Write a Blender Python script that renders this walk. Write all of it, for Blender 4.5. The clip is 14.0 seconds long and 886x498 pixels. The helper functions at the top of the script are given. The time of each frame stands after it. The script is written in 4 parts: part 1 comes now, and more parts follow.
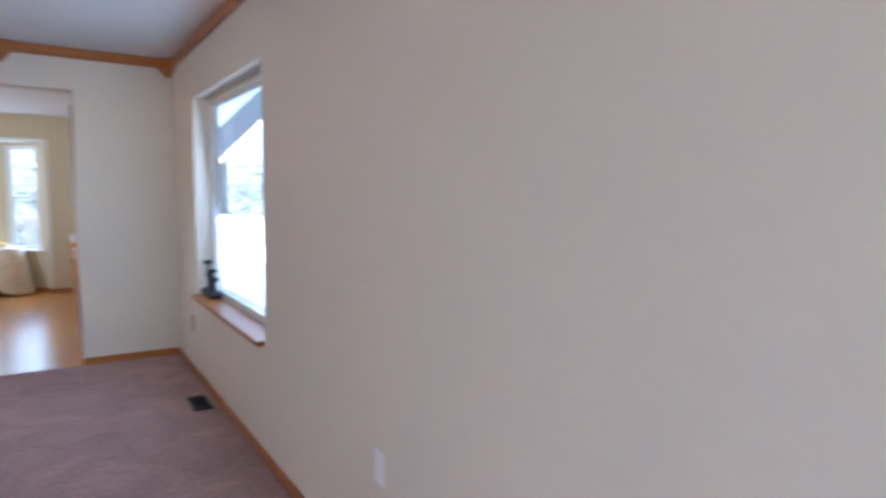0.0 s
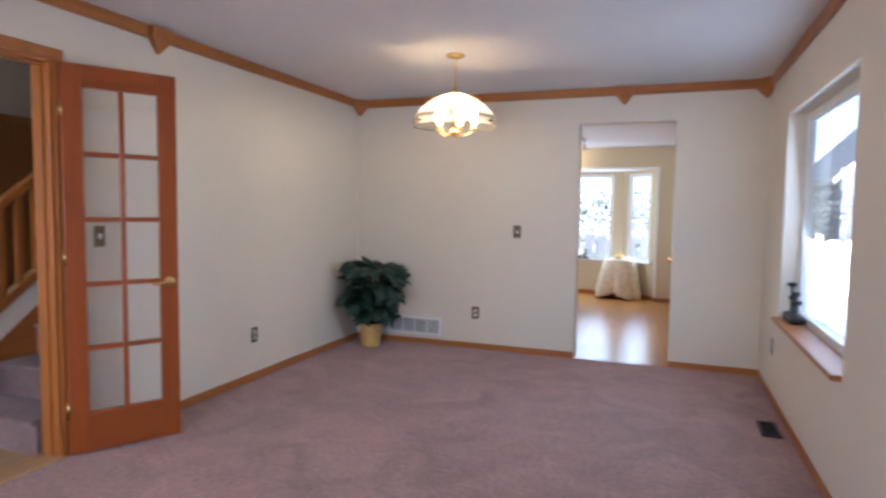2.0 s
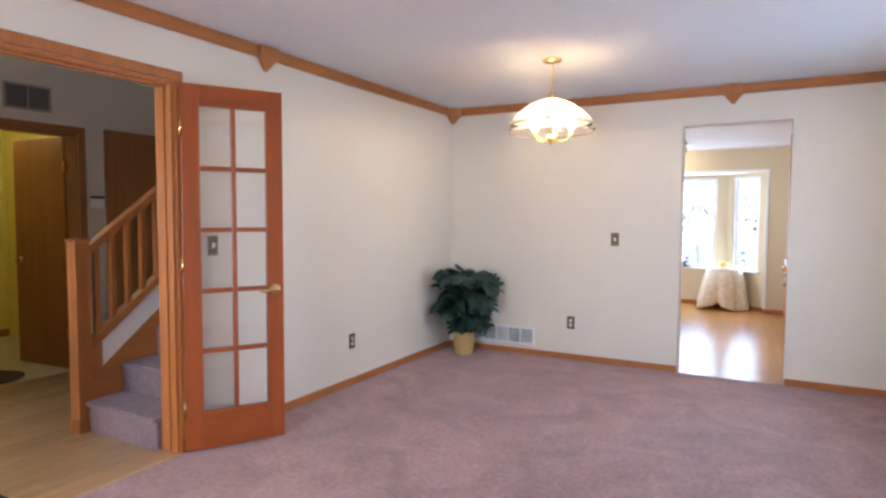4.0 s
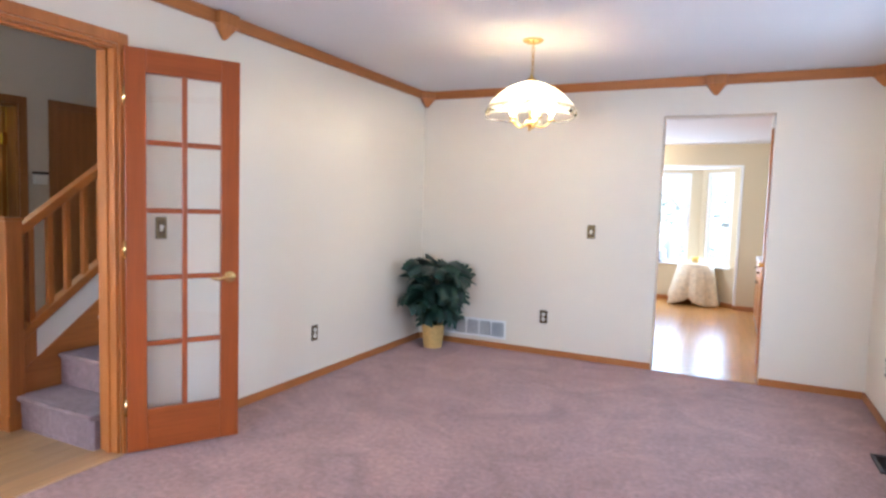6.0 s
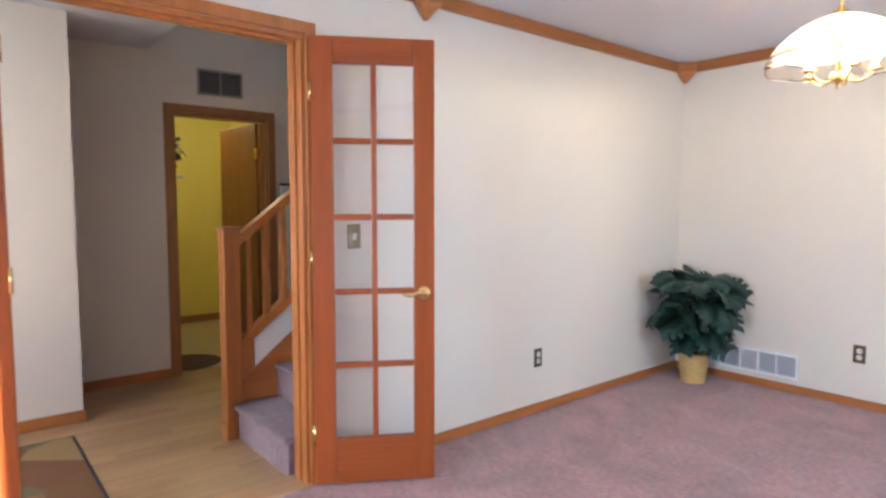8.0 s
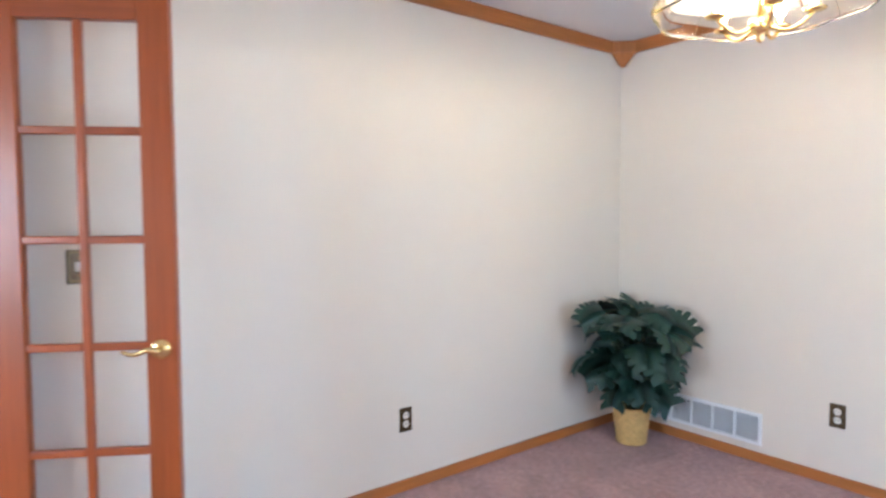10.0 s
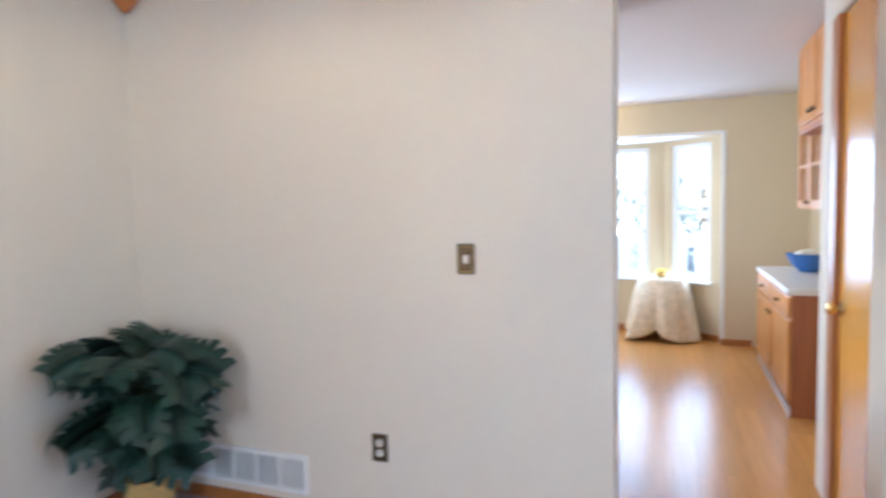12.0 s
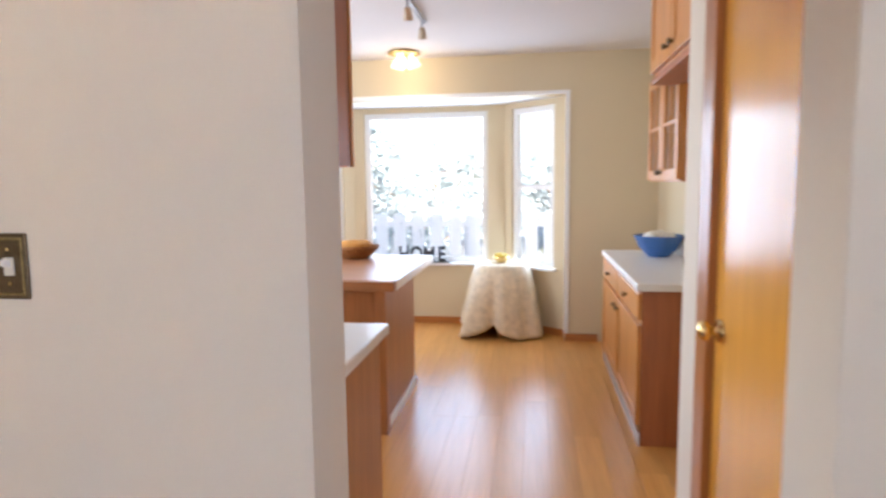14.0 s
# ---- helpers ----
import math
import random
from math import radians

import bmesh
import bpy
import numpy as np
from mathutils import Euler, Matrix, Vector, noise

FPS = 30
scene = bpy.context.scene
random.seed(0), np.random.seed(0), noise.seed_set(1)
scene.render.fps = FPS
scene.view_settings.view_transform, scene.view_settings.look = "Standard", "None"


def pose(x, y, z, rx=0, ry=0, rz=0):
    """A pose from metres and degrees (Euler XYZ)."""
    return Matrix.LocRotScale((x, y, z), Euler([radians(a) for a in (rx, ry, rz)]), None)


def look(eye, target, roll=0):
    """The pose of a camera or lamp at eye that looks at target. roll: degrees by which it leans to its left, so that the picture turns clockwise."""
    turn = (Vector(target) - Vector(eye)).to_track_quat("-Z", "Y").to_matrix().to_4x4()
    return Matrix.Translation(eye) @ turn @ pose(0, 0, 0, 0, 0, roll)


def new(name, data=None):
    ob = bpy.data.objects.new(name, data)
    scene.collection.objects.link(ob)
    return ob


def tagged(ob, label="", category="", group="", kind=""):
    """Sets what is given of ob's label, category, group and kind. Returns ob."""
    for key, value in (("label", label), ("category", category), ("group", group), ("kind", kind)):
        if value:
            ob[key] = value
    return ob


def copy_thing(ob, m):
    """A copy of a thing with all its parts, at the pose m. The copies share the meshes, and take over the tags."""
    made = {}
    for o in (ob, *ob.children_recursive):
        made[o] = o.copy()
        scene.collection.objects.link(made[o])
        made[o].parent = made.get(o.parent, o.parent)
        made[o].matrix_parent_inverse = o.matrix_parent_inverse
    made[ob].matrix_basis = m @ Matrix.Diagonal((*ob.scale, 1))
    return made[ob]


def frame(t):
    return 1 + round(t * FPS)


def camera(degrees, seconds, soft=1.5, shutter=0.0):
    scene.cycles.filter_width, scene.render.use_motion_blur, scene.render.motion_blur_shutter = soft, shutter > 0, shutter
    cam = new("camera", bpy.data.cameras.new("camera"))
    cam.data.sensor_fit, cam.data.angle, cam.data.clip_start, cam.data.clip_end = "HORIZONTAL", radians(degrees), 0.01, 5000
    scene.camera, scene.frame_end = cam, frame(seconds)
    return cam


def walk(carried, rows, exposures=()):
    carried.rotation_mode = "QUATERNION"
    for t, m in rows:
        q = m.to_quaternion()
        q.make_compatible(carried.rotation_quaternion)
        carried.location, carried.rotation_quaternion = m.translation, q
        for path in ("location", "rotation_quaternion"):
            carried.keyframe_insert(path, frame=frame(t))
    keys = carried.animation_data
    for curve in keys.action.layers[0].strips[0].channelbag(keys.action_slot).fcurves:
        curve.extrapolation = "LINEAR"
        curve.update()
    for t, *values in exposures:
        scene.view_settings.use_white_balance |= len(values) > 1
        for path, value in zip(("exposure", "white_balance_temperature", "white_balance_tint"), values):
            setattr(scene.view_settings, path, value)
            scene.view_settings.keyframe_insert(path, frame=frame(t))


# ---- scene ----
cam = camera(72.6, 14.0, soft=2.6, shutter=0.5)
PATH = [
    (0, (2.803, -5.326, 1.363), (3.894, -3.66, 1.177), 0.7),
    (0.5, (2.926, -5.317, 1.34), (3.536, -3.417, 1.203), 1.9),
    (1, (2.996, -5.308, 1.331), (3.053, -3.315, 1.182), 2.6),
    (1.5, (2.943, -5.409, 1.331), (2.553, -3.454, 1.171), 1.4),
    (2, (2.928, -5.443, 1.329), (2.237, -3.57, 1.195), 0.8),
    (2.5, (2.919, -5.453, 1.335), (2.044, -3.659, 1.216), 0.5),
    (3, (2.907, -5.445, 1.345), (1.931, -3.704, 1.223), 0.3),
    (5.5, (2.773, -5.334, 1.322), (1.892, -3.541, 1.212), 1.3),
    (6, (2.755, -5.223, 1.323), (1.888, -3.426, 1.175), 1.8),
    (6.5, (2.89, -5.0, 1.35), (1.762, -3.36, 1.155), 1.9),
    (7, (2.787, -4.87, 1.294), (1.397, -3.444, 1.105), 1.2),
    (7.2, (2.718, -4.809, 1.296), (1.259, -3.455, 1.105), 0.8),
    (9.5, (2.34, -3.6, 1.3), (0.765, -2.371, 1.184), -0.25),
    (10, (2.367, -3.248, 1.308), (0.784, -2.03, 1.205), -0.3),
    (10.5, (2.28, -2.985, 1.275), (0.773, -1.671, 1.198), -0.5),
    (11, (2.32, -2.666, 1.345), (0.967, -1.199, 1.217), -2.0),
    (11.5, (2.301, -2.438, 1.333), (1.261, -0.735, 1.198), -1.9),
    (12, (2.379, -2.158, 1.317), (1.665, -0.295, 1.184), -1.2),
    (12.5, (2.392, -1.824, 1.303), (2.036, 0.138, 1.156), -0.2),
    (13, (2.451, -1.494, 1.276), (2.335, 0.495, 1.094), 0.2),
    (13.5, (2.514, -1.234, 1.279), (2.408, 0.751, 1.06), -0.3),
    (14, (2.548, -0.922, 1.257), (2.249, 1.044, 1.046), -0.7),
]
walk(cam, [(t, look(eye, target, roll)) for t, eye, target, roll in PATH],
     exposures=[(0, 3.3, 5300, 10), (0.5, 3.42, 5400, 10), (1, 3.4, 5500, 12), (1.5, 3.35, 5650, 14), (2, 3.4, 5700, 14), (3, 3.7, 5750, 14),
                (5.5, 4.2, 5550, 12), (7, 4.25, 5600, 13), (9.5, 4.45, 5250, 9), (10.5, 4.15, 5450, 11), (12, 3.97, 5430, 10), (13, 3.82, 5600, 12), (13.5, 3.77, 5650, 12), (14, 3.68, 6150, 16)])

# ---- world, sun, lamps ----
world = bpy.data.worlds.new("sky")
scene.world = world
world.use_nodes = True
wn = world.node_tree
sky = wn.nodes.new("ShaderNodeTexSky")
sky.sky_type, sky.sun_disc = "NISHITA", False
sky.sun_elevation, sky.sun_rotation = radians(20), radians(143)
wn.links.new(sky.outputs[0], wn.nodes["Background"].inputs[0])
wn.nodes["Background"].inputs[1].default_value = 0.05


def lamp(name, kind, m, power, color, **extra):
    data = bpy.data.lights.new(name, kind)
    data.energy, data.color = power, color
    if kind == "AREA":
        data.shape, data.size, data.size_y = "RECTANGLE", extra["w"], extra["h"]
    elif kind == "POINT":
        data.shadow_soft_size = extra["r"]
    elif kind == "SUN":
        data.angle = radians(0.5)
    ob = new(name, data)
    ob.matrix_world = m
    return ob


DAY = (0.64, 0.80, 1.0)
WARM = (1.0, 0.60, 0.23)
lamp("sun", "SUN", look((6.0, -8.0, 3.64), (0, 0, 0)), 5.0, (1.0, 0.93, 0.82))
lamp("window_light_right", "AREA", look((3.79, -1.6, 1.3), (2.0, -1.6, 1.1)), 1.55, DAY, w=1.5, h=1.3)
lamp("window_light_rear", "AREA", look((1.68, -6.95, 1.25), (1.75, -3.0, -2.0)), 5.2, DAY, w=0.56, h=1.4)
lamp("window_light_bay", "AREA", look((1.6, 4.44, 1.2), (1.6, 2.0, 1.1)), 1.85, DAY, w=1.1, h=1.3)
lamp("window_light_bay_side", "AREA", look((2.50, 4.22, 1.2), (1.6, 3.2, 1.1)), 0.9, DAY, w=0.5, h=1.3)
# fill lamp added in an unseen opening to brighten the kitchen
lamp("kitchen_fill_light", "AREA", look((-0.18, 2.1, 1.45), (2.0, 2.3, 1.75)), 4.4, (0.85, 0.92, 1.0), w=1.5, h=0.9)
for i in range(5):
    a = radians(72 * i + 20)
    lamp("chandelier_bulb", "POINT", pose(1.52 + 0.1 * math.cos(a), -1.43 + 0.1 * math.sin(a), 1.94), 0.105, WARM, r=0.03)
lamp("kitchen_bulb", "POINT", pose(1.57, 3.66, 2.04), 0.17, (1.0, 0.78, 0.5), r=0.05)
# unseen area lamp, added because the hall came out too dark
lamp("hall_fill_light", "AREA", look((-0.9, -5.9, 1.5), (-1.0, -3.0, 1.2)), 0.28, DAY, w=0.8, h=1.4)
# unseen point lamp added to brighten the yellow room, with no fixture
lamp("powder_room_fill", "POINT", pose(-3.2, -2.7, 2.2), 0.5, (1.0, 0.86, 0.5), r=0.06)


# ---- materials ----
def mat(name, color, rough=0.6, metal=0.0, vary=0.12, scale=6.0, fine=90.0, bump=0.08, stretch=(1, 1, 1), spec=0.5, dist=0.002):
    """Colour that drifts at two scales, with a fine relief."""
    m = bpy.data.materials.new(name)
    m.use_nodes = True
    nt = m.node_tree
    b = nt.nodes["Principled BSDF"]
    b.inputs["Roughness"].default_value, b.inputs["Metallic"].default_value = rough, metal
    b.inputs["Specular IOR Level"].default_value = spec
    co = nt.nodes.new("ShaderNodeTexCoord")
    mp = nt.nodes.new("ShaderNodeMapping")
    mp.inputs["Scale"].default_value = stretch
    nt.links.new(co.outputs["Object"], mp.inputs[0])
    n1, n2 = nt.nodes.new("ShaderNodeTexNoise"), nt.nodes.new("ShaderNodeTexNoise")
    for n, s in ((n1, scale), (n2, fine)):
        n.inputs["Scale"].default_value, n.inputs["Detail"].default_value = s, 5
        nt.links.new(mp.outputs[0], n.inputs["Vector"])
    mix = nt.nodes.new("ShaderNodeMix")
    mix.data_type, mix.blend_type = "RGBA", "MIX"
    mix.inputs["A"].default_value = (*[c * (1 - vary) for c in color], 1)
    mix.inputs["B"].default_value = (*[min(1, c * (1 + vary)) for c in color], 1)
    add = nt.nodes.new("ShaderNodeMath")
    add.operation = "ADD"
    half = nt.nodes.new("ShaderNodeMath")
    half.operation, half.inputs[1].default_value = "MULTIPLY_ADD", 0.6
    half.inputs[2].default_value = -0.3
    nt.links.new(n2.outputs[0], half.inputs[0])
    nt.links.new(n1.outputs[0], add.inputs[0])
    nt.links.new(half.outputs[0], add.inputs[1])
    nt.links.new(add.outputs[0], mix.inputs["Factor"])
    nt.links.new(mix.outputs["Result"], b.inputs["Base Color"])
    if bump:
        bp = nt.nodes.new("ShaderNodeBump")
        bp.inputs["Strength"].default_value, bp.inputs["Distance"].default_value = bump, dist
        nt.links.new(n2.outputs[0], bp.inputs["Height"])
        nt.links.new(bp.outputs[0], b.inputs["Normal"])
    return m


def wood(name, color, axis, rough=0.35, vary=0.3, each=0.0, spec=0.5):
    """Grain drawn out along axis 0, 1 or 2. each: how much alike pieces differ."""
    st = [22.0, 22.0, 22.0]
    st[axis] = 1.1
    m = mat(name, color, rough, 0, vary, 1.0, 4.0, 0.05, st, spec)
    if each:
        nt = m.node_tree
        b = nt.nodes["Principled BSDF"]
        src = b.inputs["Base Color"].links[0].from_socket
        info, hsv, rng = nt.nodes.new("ShaderNodeObjectInfo"), nt.nodes.new("ShaderNodeHueSaturation"), nt.nodes.new("ShaderNodeMapRange")
        rng.inputs["To Min"].default_value, rng.inputs["To Max"].default_value = 1 - each, 1 + each
        nt.links.new(info.outputs["Random"], rng.inputs["Value"])
        nt.links.new(rng.outputs[0], hsv.inputs["Value"])
        nt.links.new(src, hsv.inputs["Color"])
        nt.links.new(hsv.outputs[0], b.inputs["Base Color"])
    return m


def glow(name, color, power):
    m = bpy.data.materials.new(name)
    m.use_nodes = True
    b = m.node_tree.nodes["Principled BSDF"]
    b.inputs["Base Color"].default_value = (0.9, 0.88, 0.8, 1)
    b.inputs["Emission Color"].default_value, b.inputs["Emission Strength"].default_value = (*color, 1), power
    return m


def glass(name, color=(1, 1, 1), rough=0.0, ior=1.45):
    m = bpy.data.materials.new(name)
    m.use_nodes = True
    b = m.node_tree.nodes["Principled BSDF"]
    b.inputs["Base Color"].default_value = (*color, 1)
    b.inputs["Transmission Weight"].default_value, b.inputs["Roughness"].default_value, b.inputs["IOR"].default_value = 1, rough, ior
    return m


def carpet_mat(name, color):
    m = mat(name, color, 1.0, 0, 0.5, 34.0, 150.0, 1.0, spec=0.05, dist=0.006)
    b = m.node_tree.nodes["Principled BSDF"]
    nt = m.node_tree
    src = b.inputs["Base Color"].links[0].from_socket
    co, track, rng, hsv = nt.nodes.new("ShaderNodeTexCoord"), nt.nodes.new("ShaderNodeTexNoise"), nt.nodes.new("ShaderNodeMapRange"), nt.nodes.new("ShaderNodeHueSaturation")
    track.inputs["Scale"].default_value, track.inputs["Detail"].default_value, track.inputs["Distortion"].default_value = 2.6, 4, 1.2
    rng.inputs["From Min"].default_value, rng.inputs["From Max"].default_value = 0.3, 0.7
    rng.inputs["To Min"].default_value, rng.inputs["To Max"].default_value = 0.80, 1.16
    nt.links.new(co.outputs["Object"], track.inputs["Vector"])
    nt.links.new(track.outputs[0], rng.inputs["Value"])
    nt.links.new(rng.outputs[0], hsv.inputs["Value"])
    nt.links.new(src, hsv.inputs["Color"])
    nt.links.new(hsv.outputs[0], b.inputs["Base Color"])
    b.inputs["Sheen Weight"].default_value, b.inputs["Sheen Roughness"].default_value = 0.35, 0.6
    b.inputs["Sheen Tint"].default_value = (0.75, 0.7, 0.75, 1)
    return m


PAINT = mat("wall_paint", (0.73, 0.66, 0.55), 0.75, 0, 0.025, 1.2, 130, 0.12, spec=0.3)
HALL_PAINT = mat("hall_paint", (0.69, 0.63, 0.56), 0.75, 0, 0.025, 1.2, 130, 0.12, spec=0.3)
KITCHEN_PAINT = mat("kitchen_paint", (0.63, 0.53, 0.35), 0.7, 0, 0.03, 1.2, 130, 0.12, spec=0.3)
CEIL = mat("ceiling_paint", (0.70, 0.68, 0.67), 0.9, 0, 0.03, 2, 60, 0.5, spec=0.1, dist=0.004)
YELLOW = mat("yellow_paint", (0.80, 0.68, 0.16), 0.7, 0, 0.04, 1.5, 100, 0.1)
WHITE = mat("white_trim", (0.82, 0.82, 0.80), 0.45, 0, 0.03, 3, 120, 0.05)
OAK = {a: wood("oak_trim_%s" % "xyz"[a], (0.40, 0.145, 0.034), a, 0.36) for a in range(3)}
CHERRY = {a: wood("stained_door_wood_%s" % "xyz"[a], (0.30, 0.068, 0.013), a, 0.30) for a in range(3)}
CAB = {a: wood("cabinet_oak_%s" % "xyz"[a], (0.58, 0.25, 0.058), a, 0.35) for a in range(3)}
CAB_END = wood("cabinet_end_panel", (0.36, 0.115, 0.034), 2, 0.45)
DARKDOOR = wood("hall_door_wood", (0.34, 0.15, 0.055), 2, 0.4)
PANTRY = wood("pantry_door_wood", (0.78, 0.38, 0.06), 2, 0.20, 0.12, 0.0, 0.3)
PLANK = wood("kitchen_plank", (0.62, 0.30, 0.085), 1, 0.25, 0.18, 0.09, 0.4)
HALLPLANK = wood("hall_plank", (0.42, 0.27, 0.13), 1, 0.3, 0.3, 0.14)
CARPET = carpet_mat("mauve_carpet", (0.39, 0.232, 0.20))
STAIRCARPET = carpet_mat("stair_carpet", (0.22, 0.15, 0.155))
BRASS = mat("polished_brass", (0.83, 0.62, 0.27), 0.2, 1.0, 0.06, 20, 200, 0.02)
BRONZE = mat("antique_plate", (0.12, 0.085, 0.045), 0.35, 0.8, 0.5, 60, 200, 0.1)
IVORY = mat("ivory_plastic", (0.74, 0.70, 0.60), 0.4, 0, 0.02, 5, 80, 0.02)
BLACK = mat("black_metal", (0.02, 0.02, 0.022), 0.4, 0.2, 0.2, 10, 90, 0.05)
# dark colour that stands in for the shade between vent slats
VENTSHADE = mat("vent_shade", (0.10, 0.10, 0.105), 0.8, 0, 0.1, 5, 60, 0)
SLOT = mat("dark_slot", (0.03, 0.03, 0.03), 0.8, 0, 0.1, 5, 60, 0)
LEAF = mat("dark_leaf", (0.012, 0.042, 0.026), 0.45, 0, 0.45, 14, 120, 0.15)
STEM = mat("stem", (0.05, 0.07, 0.03), 0.7, 0, 0.2, 9, 90, 0.1)
WICKER = mat("wicker", (0.62, 0.40, 0.13), 0.6, 0, 0.3, 30, 160, 0.4)
LAMINATE = mat("white_laminate", (0.78, 0.76, 0.72), 0.3, 0, 0.03, 8, 200, 0.02)
BLUE = mat("blue_glaze", (0.05, 0.15, 0.40), 0.2, 0, 0.12, 6, 60, 0.02)
CLOTH = mat("floral_cloth", (0.72, 0.62, 0.45), 0.36, 0, 0.35, 22, 200, 0.3, spec=0.3)
GLASS = glass("window_glass")
DOORGLASS = glass("door_glass")
SHADEGLASS = glass("shade_glass", (1.0, 0.97, 0.9), 0.04, 1.16)
FROST = glass("frosted_shade", (1.0, 0.93, 0.78), 0.6)
BULB = glow("bulb_glow", (1.0, 0.85, 0.6), 5)
GREY = mat("grey_metal", (0.30, 0.29, 0.28), 0.55, 0.4, 0.05, 8, 90, 0.03)
# leaf colour lifted pale and bluish to carry outdoor haze and glare
LEAFOUT = mat("garden_leaf_haze", (0.17, 0.21, 0.22), 0.7, 0, 0.25, 3, 30, 0.2)
BARK = mat("bark", (0.13, 0.10, 0.075), 0.9, 0, 0.3, 6, 40, 0.6)
GRASS = mat("pale_ground", (0.31, 0.32, 0.30), 0.95, 0, 0.3, 1.5, 40, 0.6)
# siding colour holds the blue of the shade on the house
SHADEBLUE = wood("blue_shade_siding", (0.17, 0.22, 0.30), 2, 0.8, 0.10)
SIDING = mat("grey_blue_siding", (0.22, 0.28, 0.36), 0.8, 0, 0.08, 2, 60, 0.1)
# roof colour lightened so that it merges with the bright sky
ROOF = mat("sky_pale_shingle", (0.40, 0.41, 0.43), 0.9, 0, 0.3, 5, 50, 0.5)
TILE = mat("beige_tile", (0.55, 0.47, 0.30), 0.4, 0, 0.1, 6, 60, 0.05)
FENCEWOOD = wood("fence_wood", (0.72, 0.72, 0.72), 2, 0.8, 0.15)


# ---- mesh helpers ----
def box(bm, x0, y0, z0, x1, y1, z1, bevel=0.0, m=None):
    r = bmesh.ops.create_cube(bm, size=1)
    vs = r["verts"]
    bmesh.ops.scale(bm, vec=(abs(x1 - x0), abs(y1 - y0), abs(z1 - z0)), verts=vs)
    bmesh.ops.translate(bm, vec=((x0 + x1) / 2, (y0 + y1) / 2, (z0 + z1) / 2), verts=vs)
    if bevel:
        es = {e for v in vs for e in v.link_edges}
        r = bmesh.ops.bevel(bm, geom=list(es), offset=bevel, segments=2, affect="EDGES", profile=0.5)
        vs = list({v for f in r["faces"] for v in f.verts} | {v for v in vs if v.is_valid})
    if m is not None:
        bmesh.ops.transform(bm, matrix=m, verts=vs)
    return vs


def rod(bm, p, q, r, seg=10, r2=None):
    """A round bar from p to q."""
    p, q = Vector(p), Vector(q)
    d = q - p
    m = Matrix.Translation((p + q) / 2) @ d.to_track_quat("Z", "Y").to_matrix().to_4x4()
    return bmesh.ops.create_cone(bm, cap_ends=True, segments=seg, radius1=r, radius2=r if r2 is None else r2, depth=d.length, matrix=m)["verts"]


def tube(bm, pts, r, seg=8, r2=None):
    """A bent round bar through pts, tapering to r2."""
    pts = [Vector(p) for p in pts]
    rings = []
    for i, p in enumerate(pts):
        d = (pts[min(i + 1, len(pts) - 1)] - pts[max(i - 1, 0)]).normalized()
        a = d.orthogonal().normalized() if not rings else (side - d * side.dot(d)).normalized()
        side, b = a, d.cross(a)
        k = r + ((r2 if r2 is not None else r) - r) * i / (len(pts) - 1)
        rings.append([bm.verts.new(p + k * (math.cos(t) * a + math.sin(t) * b)) for t in (2 * math.pi * j / seg for j in range(seg))])
    for u, v in zip(rings, rings[1:]):
        for j in range(seg):
            bm.faces.new((u[j], u[(j + 1) % seg], v[(j + 1) % seg], v[j]))
    bm.faces.new(rings[0]), bm.faces.new(rings[-1])


def lathe(bm, profile, seg=32, c=(0, 0, 0), closed=False, wave=None):
    """Turns (radius, height) pairs about z. wave(a): factor on the radius."""
    rings = []
    for r, z in profile:
        ring = []
        for i in range(seg):
            a = 2 * math.pi * i / seg
            k = r * (wave(a, z) if wave else 1)
            ring.append(bm.verts.new((c[0] + k * math.cos(a), c[1] + k * math.sin(a), c[2] + z)))
        rings.append(ring)
    pairs = list(zip(rings, rings[1:])) + ([(rings[-1], rings[0])] if closed else [])
    for a, b in pairs:
        for i in range(seg):
            bm.faces.new((a[i], a[(i + 1) % seg], b[(i + 1) % seg], b[i]))
    return rings


def mesh(name, bm, material, smooth=False):
    bmesh.ops.recalc_face_normals(bm, faces=bm.faces)
    me = bpy.data.meshes.new(name)
    bm.to_mesh(me)
    bm.free()
    me.materials.append(material)
    if smooth:
        for p in me.polygons:
            p.use_smooth = True
    return me


def part(name, bm, material, parent, label="", smooth=False):
    ob = new(name, mesh(name, bm, material, smooth))
    ob.parent = parent
    return tagged(ob, label)


def thing(name, m, label, category, group=""):
    ob = new(name)
    ob.empty_display_size = 0.1
    ob.matrix_world = m
    return tagged(ob, label, category, group)


def solid(name, boxes, material, label, category="wall", bevel=0.0, kind="structure"):
    """A piece of the setting out of butted boxes."""
    bm = bmesh.new()
    for b in boxes:
        box(bm, *b, bevel)
    return tagged(new(name, mesh(name, bm, material)), label, category, kind=kind)


def bpart(name, boxes, material, parent, label="", bevel=0.003):
    bm = bmesh.new()
    for b in boxes:
        box(bm, *b, bevel)
    return part(name, bm, material, parent, label)


